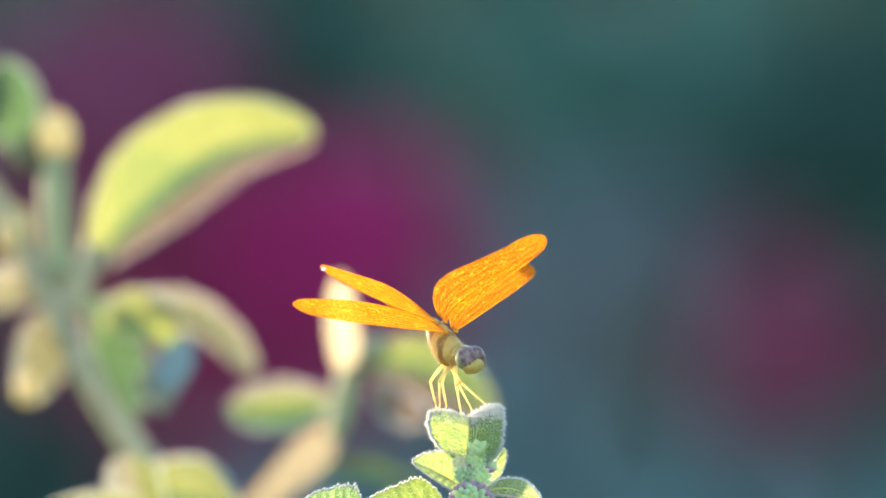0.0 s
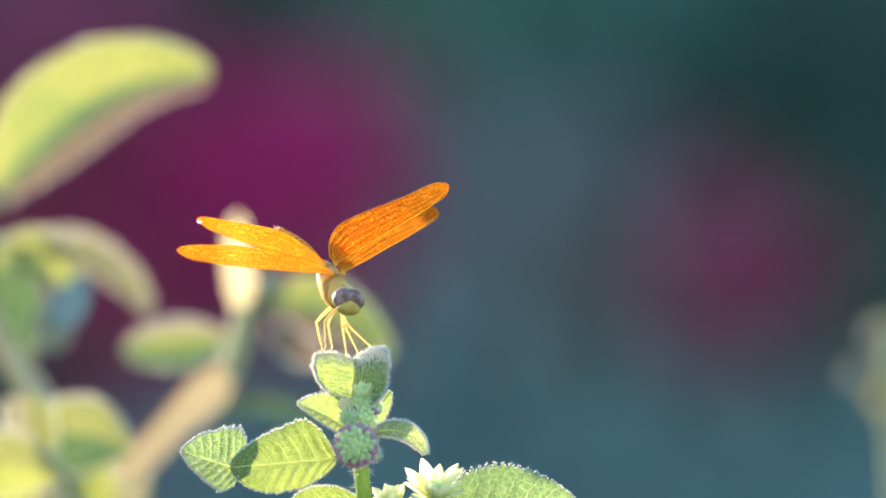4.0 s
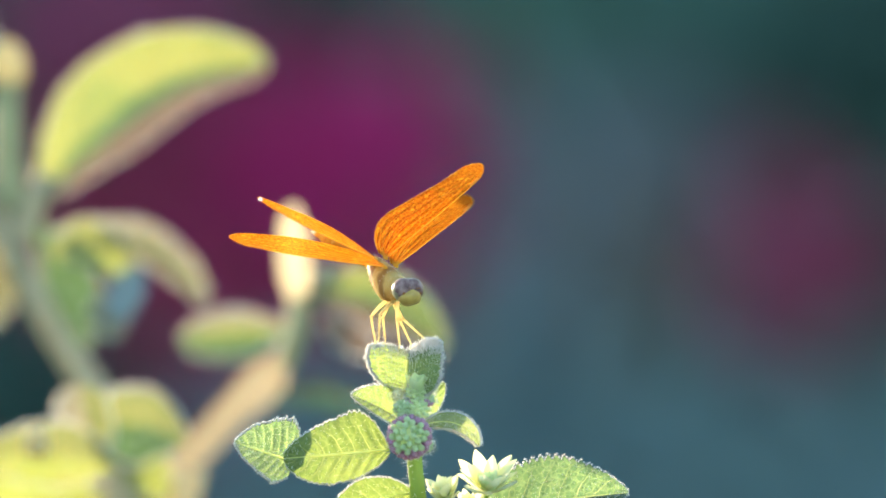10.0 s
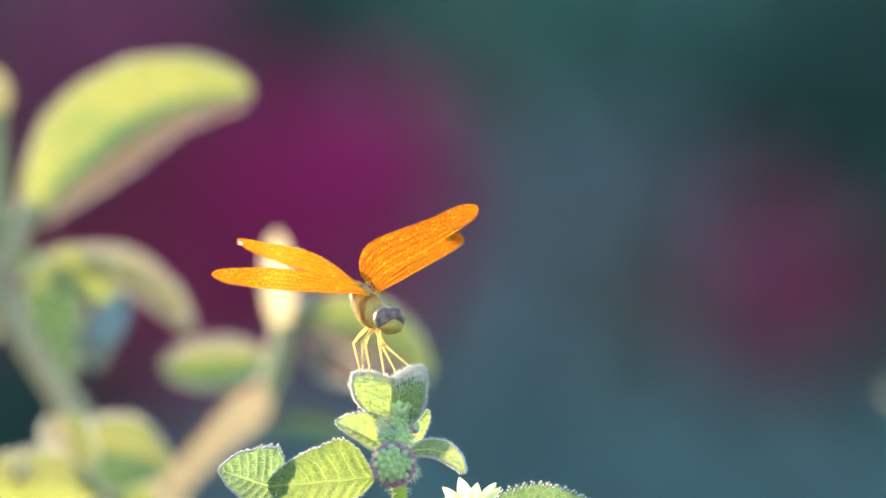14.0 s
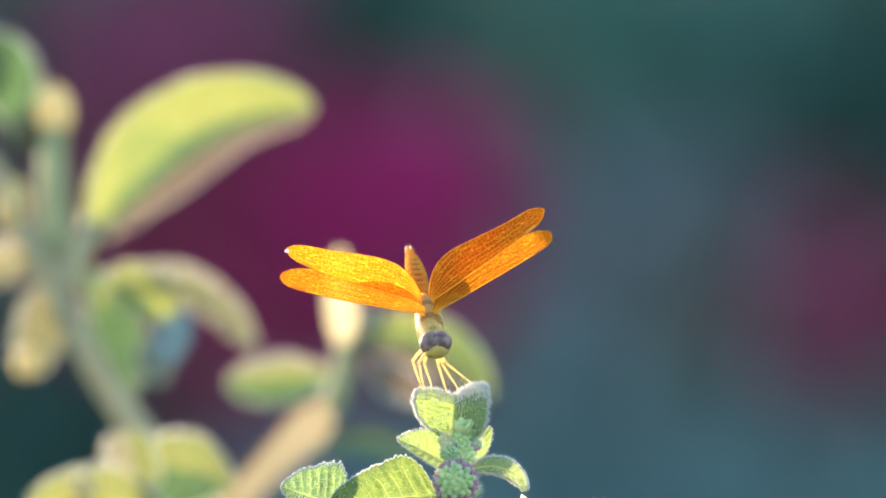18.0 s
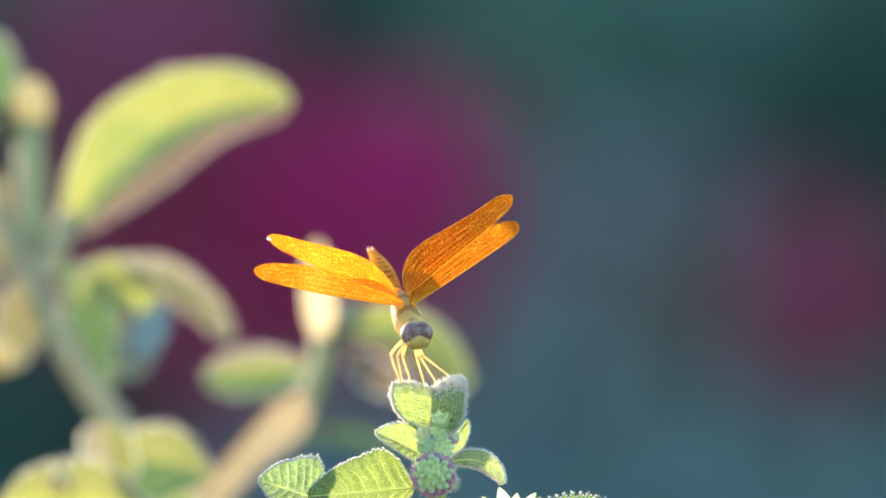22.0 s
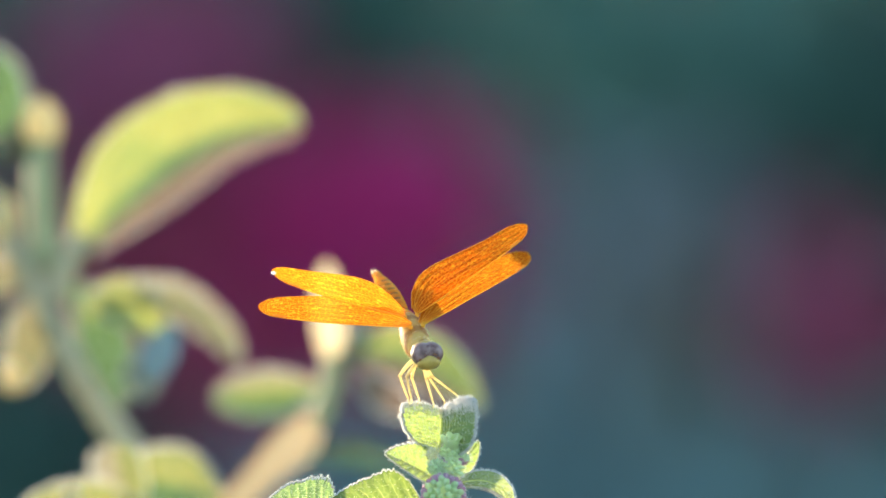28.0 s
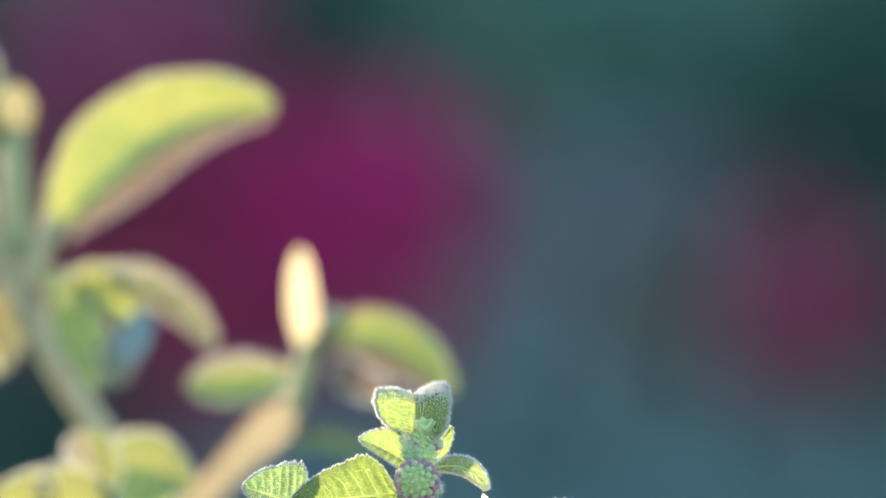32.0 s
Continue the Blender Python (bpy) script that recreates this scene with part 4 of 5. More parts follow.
    shaped_leaf(ob, ((-9.4, -13.4, 0.5), (-12.6, -12.3, 0.4), (-16.3, -11.0, 0.3)), ((0, 1.8), (0.2, 2.9), (0.62, 1.9), (0.9, 0.8), (1, 0.1)), ((0, 2.6), (0.12, 4.3), (0.3, 4.6), (0.55, 3.7), (0.77, 2.6), (0.93, 1.3), (1, 0.15)),
                (-1.0, 0.15), (0, 0), [LEAF_NET], hairs=2600, hair=0.34, seed=27, quilt=0.14, ribs=8, teeth=19, tooth=0.15, nu=96, nv=24, label="large leaf with a white-haired scalloped edge")
    lf((12.8, -20.8, 5), (29.4, -17.2, 2), (-0.06, 0.66, -0.75), 9.4, mat=LEAF_NET, hairs=2600, hair=0.34, seed=29, curl=26, fold=30, teeth=20, tooth=0.14, ribs=8, quilt=0.14, nu=88, nv=20, label="large leaf with a white-haired scalloped edge")
    # bracts and buds of the shoot
    bud_head(ob, at(*(4.2, -10.4, -2.2)), way(-0.05, 0.05, -1), 2.2, 5, 0.95)
    for place, axis, size, seed, pink, mat in (((5.2, -7.3, -1.4), (0.2, 0.6, -0.8), 1.15, 6, 0.15, BRACT), ((3.4, -7.1, -1.6), (-0.3, 0.6, -0.8), 0.8, 11, 0.0, BUD_GREEN), ((5.0, -5.4, -1.2), (0.1, 0.8, -0.6), 0.95, 9, 0.0, BRACT),
                                               ((6.5, -6.1, -1), (0.5, 0.6, -0.6), 0.5, 12, 0.9, BRACT), ((2.9, -5.6, -0.8), (-0.5, 0.7, -0.5), 0.5, 13, 0.0, CREAM), ((6.2, -11.4, -1), (0.6, -0.2, -0.7), 0.6, 14, 0.0, BUD_GREEN)):
        bud_head(ob, at(*place), way(*axis), size, seed, pink, mat)
    rosette(ob, "bract", at(*(5.0, -5.3, -1.4)), way(0.05, 0.95, -0.4), 7, 2.2, 1.5, BRACT, 34, 33, 2)
    # open pale flower heads
    rosette(ob, "petal", at(13.4, -17.2, 0), way(0.0, 0.85, -0.5), 8, 5.2, 2.0, PETAL, 54, 41, 2)
    rosette(ob, "sepal", at(13.4, -17.0, -0.5), way(0.0, 0.75, -0.65), 7, 2.9, 1.3, BRACT, 30, 47, 2)
    bud_head(ob, at(13.4, -16.2, -0.5), way(0, 0.7, -0.7), 0.55, 7, 0.0, BRACT)
    rosette(ob, "petal", at(8.4, -18.2, 0.5), way(-0.1, 0.8, -0.6), 8, 3.4, 1.6, PETAL, 40, 43, 2)
    rosette(ob, "petal", at(11.2, -19.6, 1.0), way(0.1, 0.7, -0.7), 7, 3.0, 1.5, PETAL, 45, 44, 2)
    rosette(ob, "sepal", at(8.4, -18.0, 0.2), way(-0.1, 0.7, -0.7), 6, 1.8, 1.0, BUD_GREEN, 30, 48)
    rosette(ob, "bract", at(2.9, -20.0, 2.0), way(-0.1, 0.85, -0.5), 9, 2.2, 1.0, FUZZ, 45, 45, 2)


perch()


# ---- the dragonfly ----
REAR_HIND = ((0, 0.22), (0.04, 0.48), (0.10, 0.76), (0.2, 0.95), (0.32, 0.97), (0.5, 0.83), (0.7, 0.66), (0.87, 0.58), (1, 0.50))
REAR_FORE = ((0, 0.12), (0.08, 0.36), (0.2, 0.60), (0.4, 0.78), (0.6, 0.80), (0.78, 0.72), (0.87, 0.66), (1, 0.60))
FRONT = ((0, 0.03), (0.2, 0.07), (0.55, 0.09), (0.8, 0.07), (1, 0.02))


def graph(nodes, u):
    for (a, p), (b, q) in zip(nodes, nodes[1:]):
        if u <= b:
            s = (u - a) / (b - a)
            return p + (q - p) * s
    return nodes[-1][1]


def smooth_graph(nodes, u, d=0.035):
    return sum(graph(nodes, min(1, max(0, u + k * d * min(1, u * 12, (1 - u) * 14)))) for k in (-1, -0.5, 0, 0.5, 1)) / 5


def wing_outline(u, L, broad, hind):
    """Front and rear edge of a wing at the share u of its length."""
    front, rear = broad * smooth_graph(FRONT, u), -broad * smooth_graph(REAR_HIND if hind else REAR_FORE, u)
    k = math.sqrt(max(0.0, 1 - (max(0.0, u - 0.87) / 0.13) ** 2))
    mid = front * 0.45 + rear * 0.55
    return mid + (front - mid) * k, mid + (rear - mid) * k


def wing_parts(name, L, broad, hind, film_mat, vein_mat):
    nu, nv = 44, 36
    verts, uvs, faces = [], [], []
    for i in range(nu + 1):
        u = 1 - (1 - i / nu) ** 1.7
        front, rear = wing_outline(u, L, broad, hind)
        for j in range(nv + 1):
            v = j / nv
            y = front + (rear - front) * v
            verts.append((u * L, y, 0.003 * broad * math.sin(v * 30 + u * 5) * (1 - 0.6 * u) + 0.35 * math.sin(math.pi * u) * (v - 0.5)))
            uvs.append((u, v))
    for i in range(nu):
        for j in range(nv):
            a = i * (nv + 1) + j
            faces.append((a, a + nv + 1, a + nv + 2, a + 1))
    film = mesh_of(name, verts, faces, film_mat, uvs)

    def on(u, v):
        i, j = min(nu, max(0, int(round((1 - (1 - min(1, u)) ** (1 / 1.7)) * nu)))), min(nv, max(0, int(round(v * nv))))
        return Vector(verts[i * (nv + 1) + j])

    veins = []

    def rib(points, radii):
        tv, tf = tube(points, radii, 5, False)
        veins.append(mesh_of("vein", tv, tf, vein_mat))

    rib([on(i / 22, 0) for i in range(23)], [0.10 - 0.06 * i / 22 for i in range(23)])
    rib([on(i / 22, 1) for i in range(23)], [0.03] * 23)
    for v0, v1, end in ((0.1, 0.1, 0.97), (0.2, 0.3, 0.95), (0.3, 0.5, 0.9), (0.4, 0.7, 0.8), (0.5, 1.0, 0.62), (0.65, 1.0, 0.38)):
        rib([on(end * i / 16, v0 + (v1 - v0) * i / 16) for i in range(17)], [0.045 - 0.025 * i / 16 for i in range(17)])
    a, b = on(0.80, 0), on(0.89, 0)
    c, d = on(0.89, 0.1), on(0.80, 0.1)
    sv = [tuple(q + Vector((0, 0, s))) for s in (0.05, -0.05) for q in (a, b, c, d)]
    stigma = mesh_of("wing_spot", sv, [(0, 1, 2, 3), (7, 6, 5, 4), (0, 4, 5, 1), (1, 5, 6, 2), (2, 6, 7, 3), (3, 7, 4, 0)], VEIN, smooth=False)
    return film, veins, stigma


def loft(rings, sides=16):
    """A closed body through rings of (x, z, half width, half height)."""
    verts, faces = [], []
    for x, z, w, h in rings:
        for k in range(sides):
            a = 2 * math.pi * k / sides
            verts.append((x, w * math.cos(a), z + h * math.sin(a)))
    for i in range(len(rings) - 1):
        for k in range(sides):
            a, b = i * sides + k, i * sides + (k + 1) % sides
            faces.append((a, a + sides, b + sides, b))
    faces.append(tuple(range(sides)))
    last = (len(rings) - 1) * sides
    faces.append(tuple(range(last + sides - 1, last - 1, -1)))
    return verts, faces


WING_ROOTS = ((-1.2, -0.7, 2.2), (0.9, -0.7, 2.2), (-1.2, 0.7, 2.2), (0.9, 0.7, 2.2))   # hind and fore of the right side, then of the left
LEG_ROOTS = ((3.3, -0.3, -1.3), (2.8, -0.4, -1.6), (2.2, -0.45, -1.75), (3.3, 0.3, -1.3), (2.8, 0.4, -1.6), (2.2, 0.45, -1.75))
FEET = ((0.5, 0.6, -0.4), (1.4, 0.7, 0.4), (0.2, 0.5, 0.9), (3.1, 0.1, -0.6), (4.4, 0.5, 0.6), (6.0, 1.1, 0.2))
LEG_BOWS = (1.1, 0.7, 1.5, 0.2, 0.3, 0.6)
NECK = Vector((4.0, 0, 0.9)) * 0.001


def wing_pose(k, sweep, lift, twist):
    side = -1 if k < 2 else 1
    s, d = radians(sweep), radians(lift - 3.5)
    e1 = Vector((math.sin(s) * math.cos(d), side * math.cos(s) * math.cos(d), math.sin(d)))
    fwd = Vector((math.cos(radians(twist)), 0, math.sin(radians(twist))))
    e2 = (fwd - fwd.dot(e1) * e1).normalized()
    e3 = e1.cross(e2)
    x, y, z = (c * 0.001 for c in WING_ROOTS[k])
    return Matrix(((e1.x, e2.x, e3.x, x), (e1.y, e2.y, e3.y, y), (e1.z, e2.z, e3.z, z), (0, 0, 0, 1)))


def leg_pose(k, foot):
    """A leg's pose in the body's space with its foot at a place there (metres)."""
    r = Vector(LEG_ROOTS[k]) * 0.001
    d = (foot - r).normalized()
    out = Vector((-0.1, -1, 0.0))
    return frame_of(r, d, out)


# seconds, millimetres right of and above the perch's tip, turn, dip and lean in degrees, then sweep and lift of the four wings
PERCH = [
    (0, 0.71, 8.5, 40.2, 28.6, 1.4, -15.8, 21.5, -21.7, 3, -4.3, 36, -20.5, 11.9),
    (1, 0.84, 8.45, 38.8, 25.7, 0.9, -14.5, 22.2, -21.5, 3.9, -5.3, 35.2, -22.1, 12.7),
    (2, 0.78, 8.35, 38.4, 23.5, 0, -13.1, 22.6, -20.2, 5.1, -3.6, 36.5, -22.4, 11.7),
    (3, 0.7, 8.24, 31.2, 27.7, 2, -8.1, 21.5, -12.9, 8.9, 2.8, 39.7, -21.9, 11.8),
    (3.5, 1.21, 8.46, 28.2, 25.9, 0.9, -8.8, 19.4, -10.9, 7, -2.4, 34.3, -24, 11.3),
    (6, 0.63, 8.48, 38.9, 27.6, 3.9, -15.9, 24.5, -22.5, 5.7, -4.6, 36.6, -22.2, 10.7),
    (9, 0.96, 8.14, 37.1, 23.3, 2.1, -15.1, 26, -22.9, 6.3, -4.6, 38.9, -23.9, 13.6),
    (10, 1.04, 8.09, 36.3, 21.7, 1.7, -15, 26.5, -23.3, 6.6, -3.8, 40, -24.4, 14.5),
    (13, 0.89, 8.19, 36.1, 21, 2, -14.3, 26.9, -22.3, 8.2, -3.5, 40.8, -24.4, 13),
    (14, 0.75, 8.35, 37, 25.8, 3.9, -10.3, 21.7, -18.3, 4.9, 0.9, 31.3, -19.9, 7.2),
    (16.5, 1.76, 8.2, -26.1, 49.1, 1.7, -10.2, 23.1, -16.5, 13.2, -12, 34.8, -25, 19.1),
    (17, 1.67, 8.34, -25.7, 49.6, 2.1, -11.4, 21.6, -17, 12, -12.8, 34.4, -23.8, 18.9),
    (17.5, 1.45, 8.52, -5.4, 42.6, 6.8, -12.2, 23.5, -25.9, -1.5, -11, 33.7, -29.7, 7.7),
    (18, 1, 8.39, 11.7, 35, 7.9, -15.7, 23.3, -31.1, 0.4, -11.8, 31.8, -29.1, 6.3),
    (19, 1.36, 8.42, 10.4, 35.8, 5.3, -17.1, 24.6, -30.9, 1.5, -12.6, 35.4, -30.7, 8.1),
    (21, 1.08, 8.32, 16.2, 32.4, 8.3, -15, 29.2, -33, 2.4, -11.7, 34.6, -28.4, 8.4),
    (23, 0.64, 8.33, 21, 30.1, 8, -15, 29.2, -35.6, 0.2, -12.4, 34.9, -28, 9.7),
    (24, 0.58, 8.24, 21.5, 30.6, 7.3, -16.5, 27.4, -34.1, 0.5, -13.6, 35.7, -28.4, 10.5),
    (28, 0.62, 8.32, 21.7, 30.3, 7.6, -12.2, 23.4, -31.7, -3.8, -8.1, 31.8, -24.6, 6.8),
    (30, 0.56, 8.34, 21.9, 30, 7.6, -12, 25.3, -32.8, -2.1, -8.7, 33.2, -25.7, 7.3),
    (30.7, 0.41, 8.18, 21.3, 29.9, 8.2, -12.4, 26.4, -33.9, -1.4, -8.1, 33.7, -26.3, 7.5),
]


def body_pose(u, v, w, yaw, dip, lean):
    return Matrix.Translation(at(u, v, w)) @ pose(0, 0, 0, lean, dip, yaw - 90)


def dragonfly():
    ob = thing("dragonfly", at(0.8, 8, 1), "small amber-winged dragonfly with a brown body", "dragonfly")
    # thorax: a deep box-like body, with pale sides
    v, f = loft([(-2.6, 1.1, 0.5, 0.5), (-2.2, 1.0, 0.9, 0.85), (-1.5, 0.8, 1.25, 1.15), (-0.6, 0.4, 1.5, 1.55), (0.6, 0.08, 1.65, 1.85), (1.6, -0.1, 1.6, 1.95), (2.6, -0.05, 1.4, 1.75), (3.4, 0.3, 1.05, 1.4), (4.0, 0.7, 0.6, 0.8)], 20)
    me = mesh_of("thorax", v, f, THORAX)
    thorax = part("thorax", me, ob)
    rnd = random.Random(3)
    roots = []
    for q in range(900):
        i = rnd.randrange(len(v))
        roots.append((Vector(v[i]).lerp(Vector(v[min(len(v) - 1, i + 1)]), rnd.random()), Vector((0, v[i][1], v[i][2] - 0.3))))
    part("thorax_hairs", hair_mesh(roots, 0.32, 0.012, 8, LIT_HAIR), thorax)
    # abdomen in rings
    abdomen = part("abdomen", mesh_of("abdomen", *tube([(-1.6, 0, 1.1), (-2.2, 0, 1.0), (-3.2, 0, 0.75)], [0.7, 0.9, 0.75], 14), ABDOMEN), ob)
    tilt = 0.116
    x0 = 3.0
    widths = (0.75, 0.82, 0.98, 1.1, 1.16, 1.18, 1.12, 1.0, 0.8, 0.55)
    for i in range(10):
        L = 1.12 if i < 8 else 0.85
        a, b = x0, x0 + L
        w0, w1 = widths[i], widths[min(9, i + 1)]
        rings = []
        for s, k in ((0.0, 0.93), (0.15, 1.0), (0.6, 1.03), (0.9, 1.0), (1.0, 0.92)):
            x = a + (b - a) * s
            w = (w0 + (w1 - w0) * s) * k
            rings.append((-x * math.cos(tilt), 1 - x * math.sin(tilt), w, w * 0.85))
        sv, sf = loft(rings, 16)
        me = mesh_of("segment", sv, sf, ABDOMEN, mats=[ABDOMEN, DARK_RING])
        sl = []
        for p in me.polygons:
            c = p.center * 1000
            rear = (-c.x / math.cos(tilt) - a) / L
            top = c.z - (1 + c.x * math.tan(tilt)) > w0 * 0.3
            sl.append(1 if rear > 0.9 or (top and 0.2 < abs(c.y) < 0.45 and rear > 0.55) else 0)
        me.polygons.foreach_set("material_index", sl)
        part("segment", me, abdomen)
        x0 = b
    for s in (-1, 1):
        e = -x0 * math.cos(tilt)
        tv, tf = tube([(e + 0.2, 0.2 * s, 1 - x0 * math.sin(tilt)), (e - 0.6, 0.28 * s, 0.85 - x0 * math.sin(tilt)), (e - 1.1, 0.2 * s, 0.9 - x0 * math.sin(tilt))], [0.2, 0.16, 0.05], 7)
        part("tail_clasper", mesh_of("tail_clasper", tv, tf, PALE_SKIN), abdomen)
    # head
    head = part("head", mesh_of("head", *blob(1.0, 1.5, 1.1, 16, 10), FACE), ob, Matrix.Translation(NECK))
    hc = Vector((1.35, 0, 0.2)) * 0.001
    for s in (-1, 1):
        ev, ef = blob(1.35, 1.42, 1.42, 24, 18)
        me = mesh_of("eye", ev, ef, EYE_TOP, mats=[EYE_TOP, EYE_LOW])
        me.polygons.foreach_set("material_index", [0 if p.center.z * 1000 + 0.4 * p.center.x * 1000 > -0.05 else 1 for p in me.polygons])
        part("eye", me, head, Matrix.Translation(hc + Vector((0, 0.52 * s, 0.12)) * 0.001) @ pose(0, 0, 0, 14 * s, 10, 0), "glossy eye, brown above and grey-olive below")
        tv, tf = tube([(2.2, 0.35 * s, 0.9), (2.75, 0.55 * s, 1.25), (3.1, 0.75 * s, 1.3)], [0.06, 0.045, 0.015], 6)
        part("antenna", mesh_of("antenna", tv, tf, DARK_RING), head)
        dv, df = blob(0.2, 0.2, 0.22, 10, 8)
        part("eye_spot", mesh_of("eye_spot", dv, df, DARK_RING), head, Matrix.Translation(hc + Vector((1.14, 1.05 * s, 0.22)) * 0.001))
    cv, cf = blob(0.95, 0.55, 1.05, 14, 10)
    part("crown", mesh_of("crown", cv, cf, EYE_TOP), head, Matrix.Translation(hc + Vector((0.28, 0, 0.5)) * 0.001), "grey-brown crown between the eyes")
    fv, ff = blob(0.95, 1.4, 1.1, 18, 12, lambda x, y, z: (x + 0.15 * z, y * (1 - 0.15 * z), z))
    part("face", mesh_of("face", fv, ff, FACE), head, Matrix.Translation(hc + Vector((0.92, 0, -0.36)) * 0.001), "olive-yellow face")
    fv, ff = blob(0.6, 0.85, 0.5, 14, 9)
    part("jaw", mesh_of("jaw", fv, ff, FACE), head, Matrix.Translation(hc + Vector((0.55, 0, -1.2)) * 0.001))
    fv, ff = blob(0.35, 0.45, 0.3, 12, 8)
    part("forehead", mesh_of("forehead", fv, ff, FACE), head, Matrix.Translation(hc + Vector((1.3, 0, 0.3)) * 0.001))
    # wings
    for k in range(4):
        hind = k % 2 == 0
        film, veins, stigma = wing_parts("wing", 16.8 if hind else 18.8, 5.8 if hind else 5.0, hind, WING, VEIN)
        w = part("wing", film, ob, wing_pose(k, -15, 20, 0), "clear amber-orange wing with a net of red-brown veins")
        for vein in veins:
            part("vein", vein, w)
        part("wing_spot", stigma, w, None, "red-brown spot near the wing's tip")
        # small white blob added for the bright glint at one hind wing tip
        if k == 0:
            front, rear = wing_outline(0.985, 16.8, 5.8, True)
            part("tip_fleck", mesh_of("tip_fleck", *blob(0.3, 0.22, 0.2, 9, 7, lambda x, y, z: (x * (1 + 0.6 * y), y, z)), HAIR), w, Matrix.Translation(Vector((16.7, front - 0.3, 0.1)) * 0.001), "white fleck standing in for the glint on the wing tip")
        x, y, z = WING_ROOTS[k]
        hv, hf = blob(0.45, 0.26, 0.2, 12, 8)
        part("wing_hinge", mesh_of("wing_hinge", hv, hf, VEIN), ob, Matrix.Translation(Vector((x + 0.1, y * 1.1, z - 0.05)) * 0.001), "amber knob at the wing's root")
    # legs: thigh, shin and foot
    for k in range(6):
        spans = [(body_pose(r[1], r[2], 1.0, *r[3:6]).inverted() @ at(*FEET[k]) - Vector(LEG_ROOTS[k]) * 0.001).length * 1000 for r in PERCH]
        reach = sum(spans) / len(spans)
        bow = LEG_BOWS[k]
        knee = Vector((reach * 0.40, 0, bow))
        heel = Vector((reach * 0.9, 0, bow * 0.12))
        thigh = arc((0, 0, 0), (reach * 0.2, 0, bow * 0.7), knee, 6)
        leg = part("leg", mesh_of("leg", *tube(thigh, [0.25, 0.25, 0.235, 0.22, 0.2, 0.185, 0.17], 8), LEG), ob, leg_pose(k, Vector((2, (-1 if k < 3 else 1), -8)) * 0.001))
        part("shin", mesh_of("shin", *tube(arc(knee, knee.lerp(heel, 0.5) + Vector((0, 0, bow * 0.08)), heel, 6), [0.165, 0.15, 0.14, 0.13, 0.12, 0.115, 0.10], 8), LEG), leg)
        part("knee", mesh_of("knee", *blob(0.2, 0.19, 0.19, 10, 7), LEG), leg, Matrix.Translation(knee * 0.001))
        part("foot", mesh_of("foot", *tube([heel, (reach, 0, 0), (reach + 0.3, 0, 0.3)], [0.095, 0.085, 0.04], 6), LEG), leg)
        rnd = random.Random(k)
        bristles = []
        for q in range(34):
            w = rnd.random()
            bristles.append((knee.lerp(heel, w), (0.4, rnd.choice((-1, 1)) * 0.8, rnd.uniform(-0.7, 0.5))))
        part("bristles", hair_mesh(bristles, 0.55, 0.02, k, LIT_HAIR), leg)
    return ob


DRAGONFLY = dragonfly()


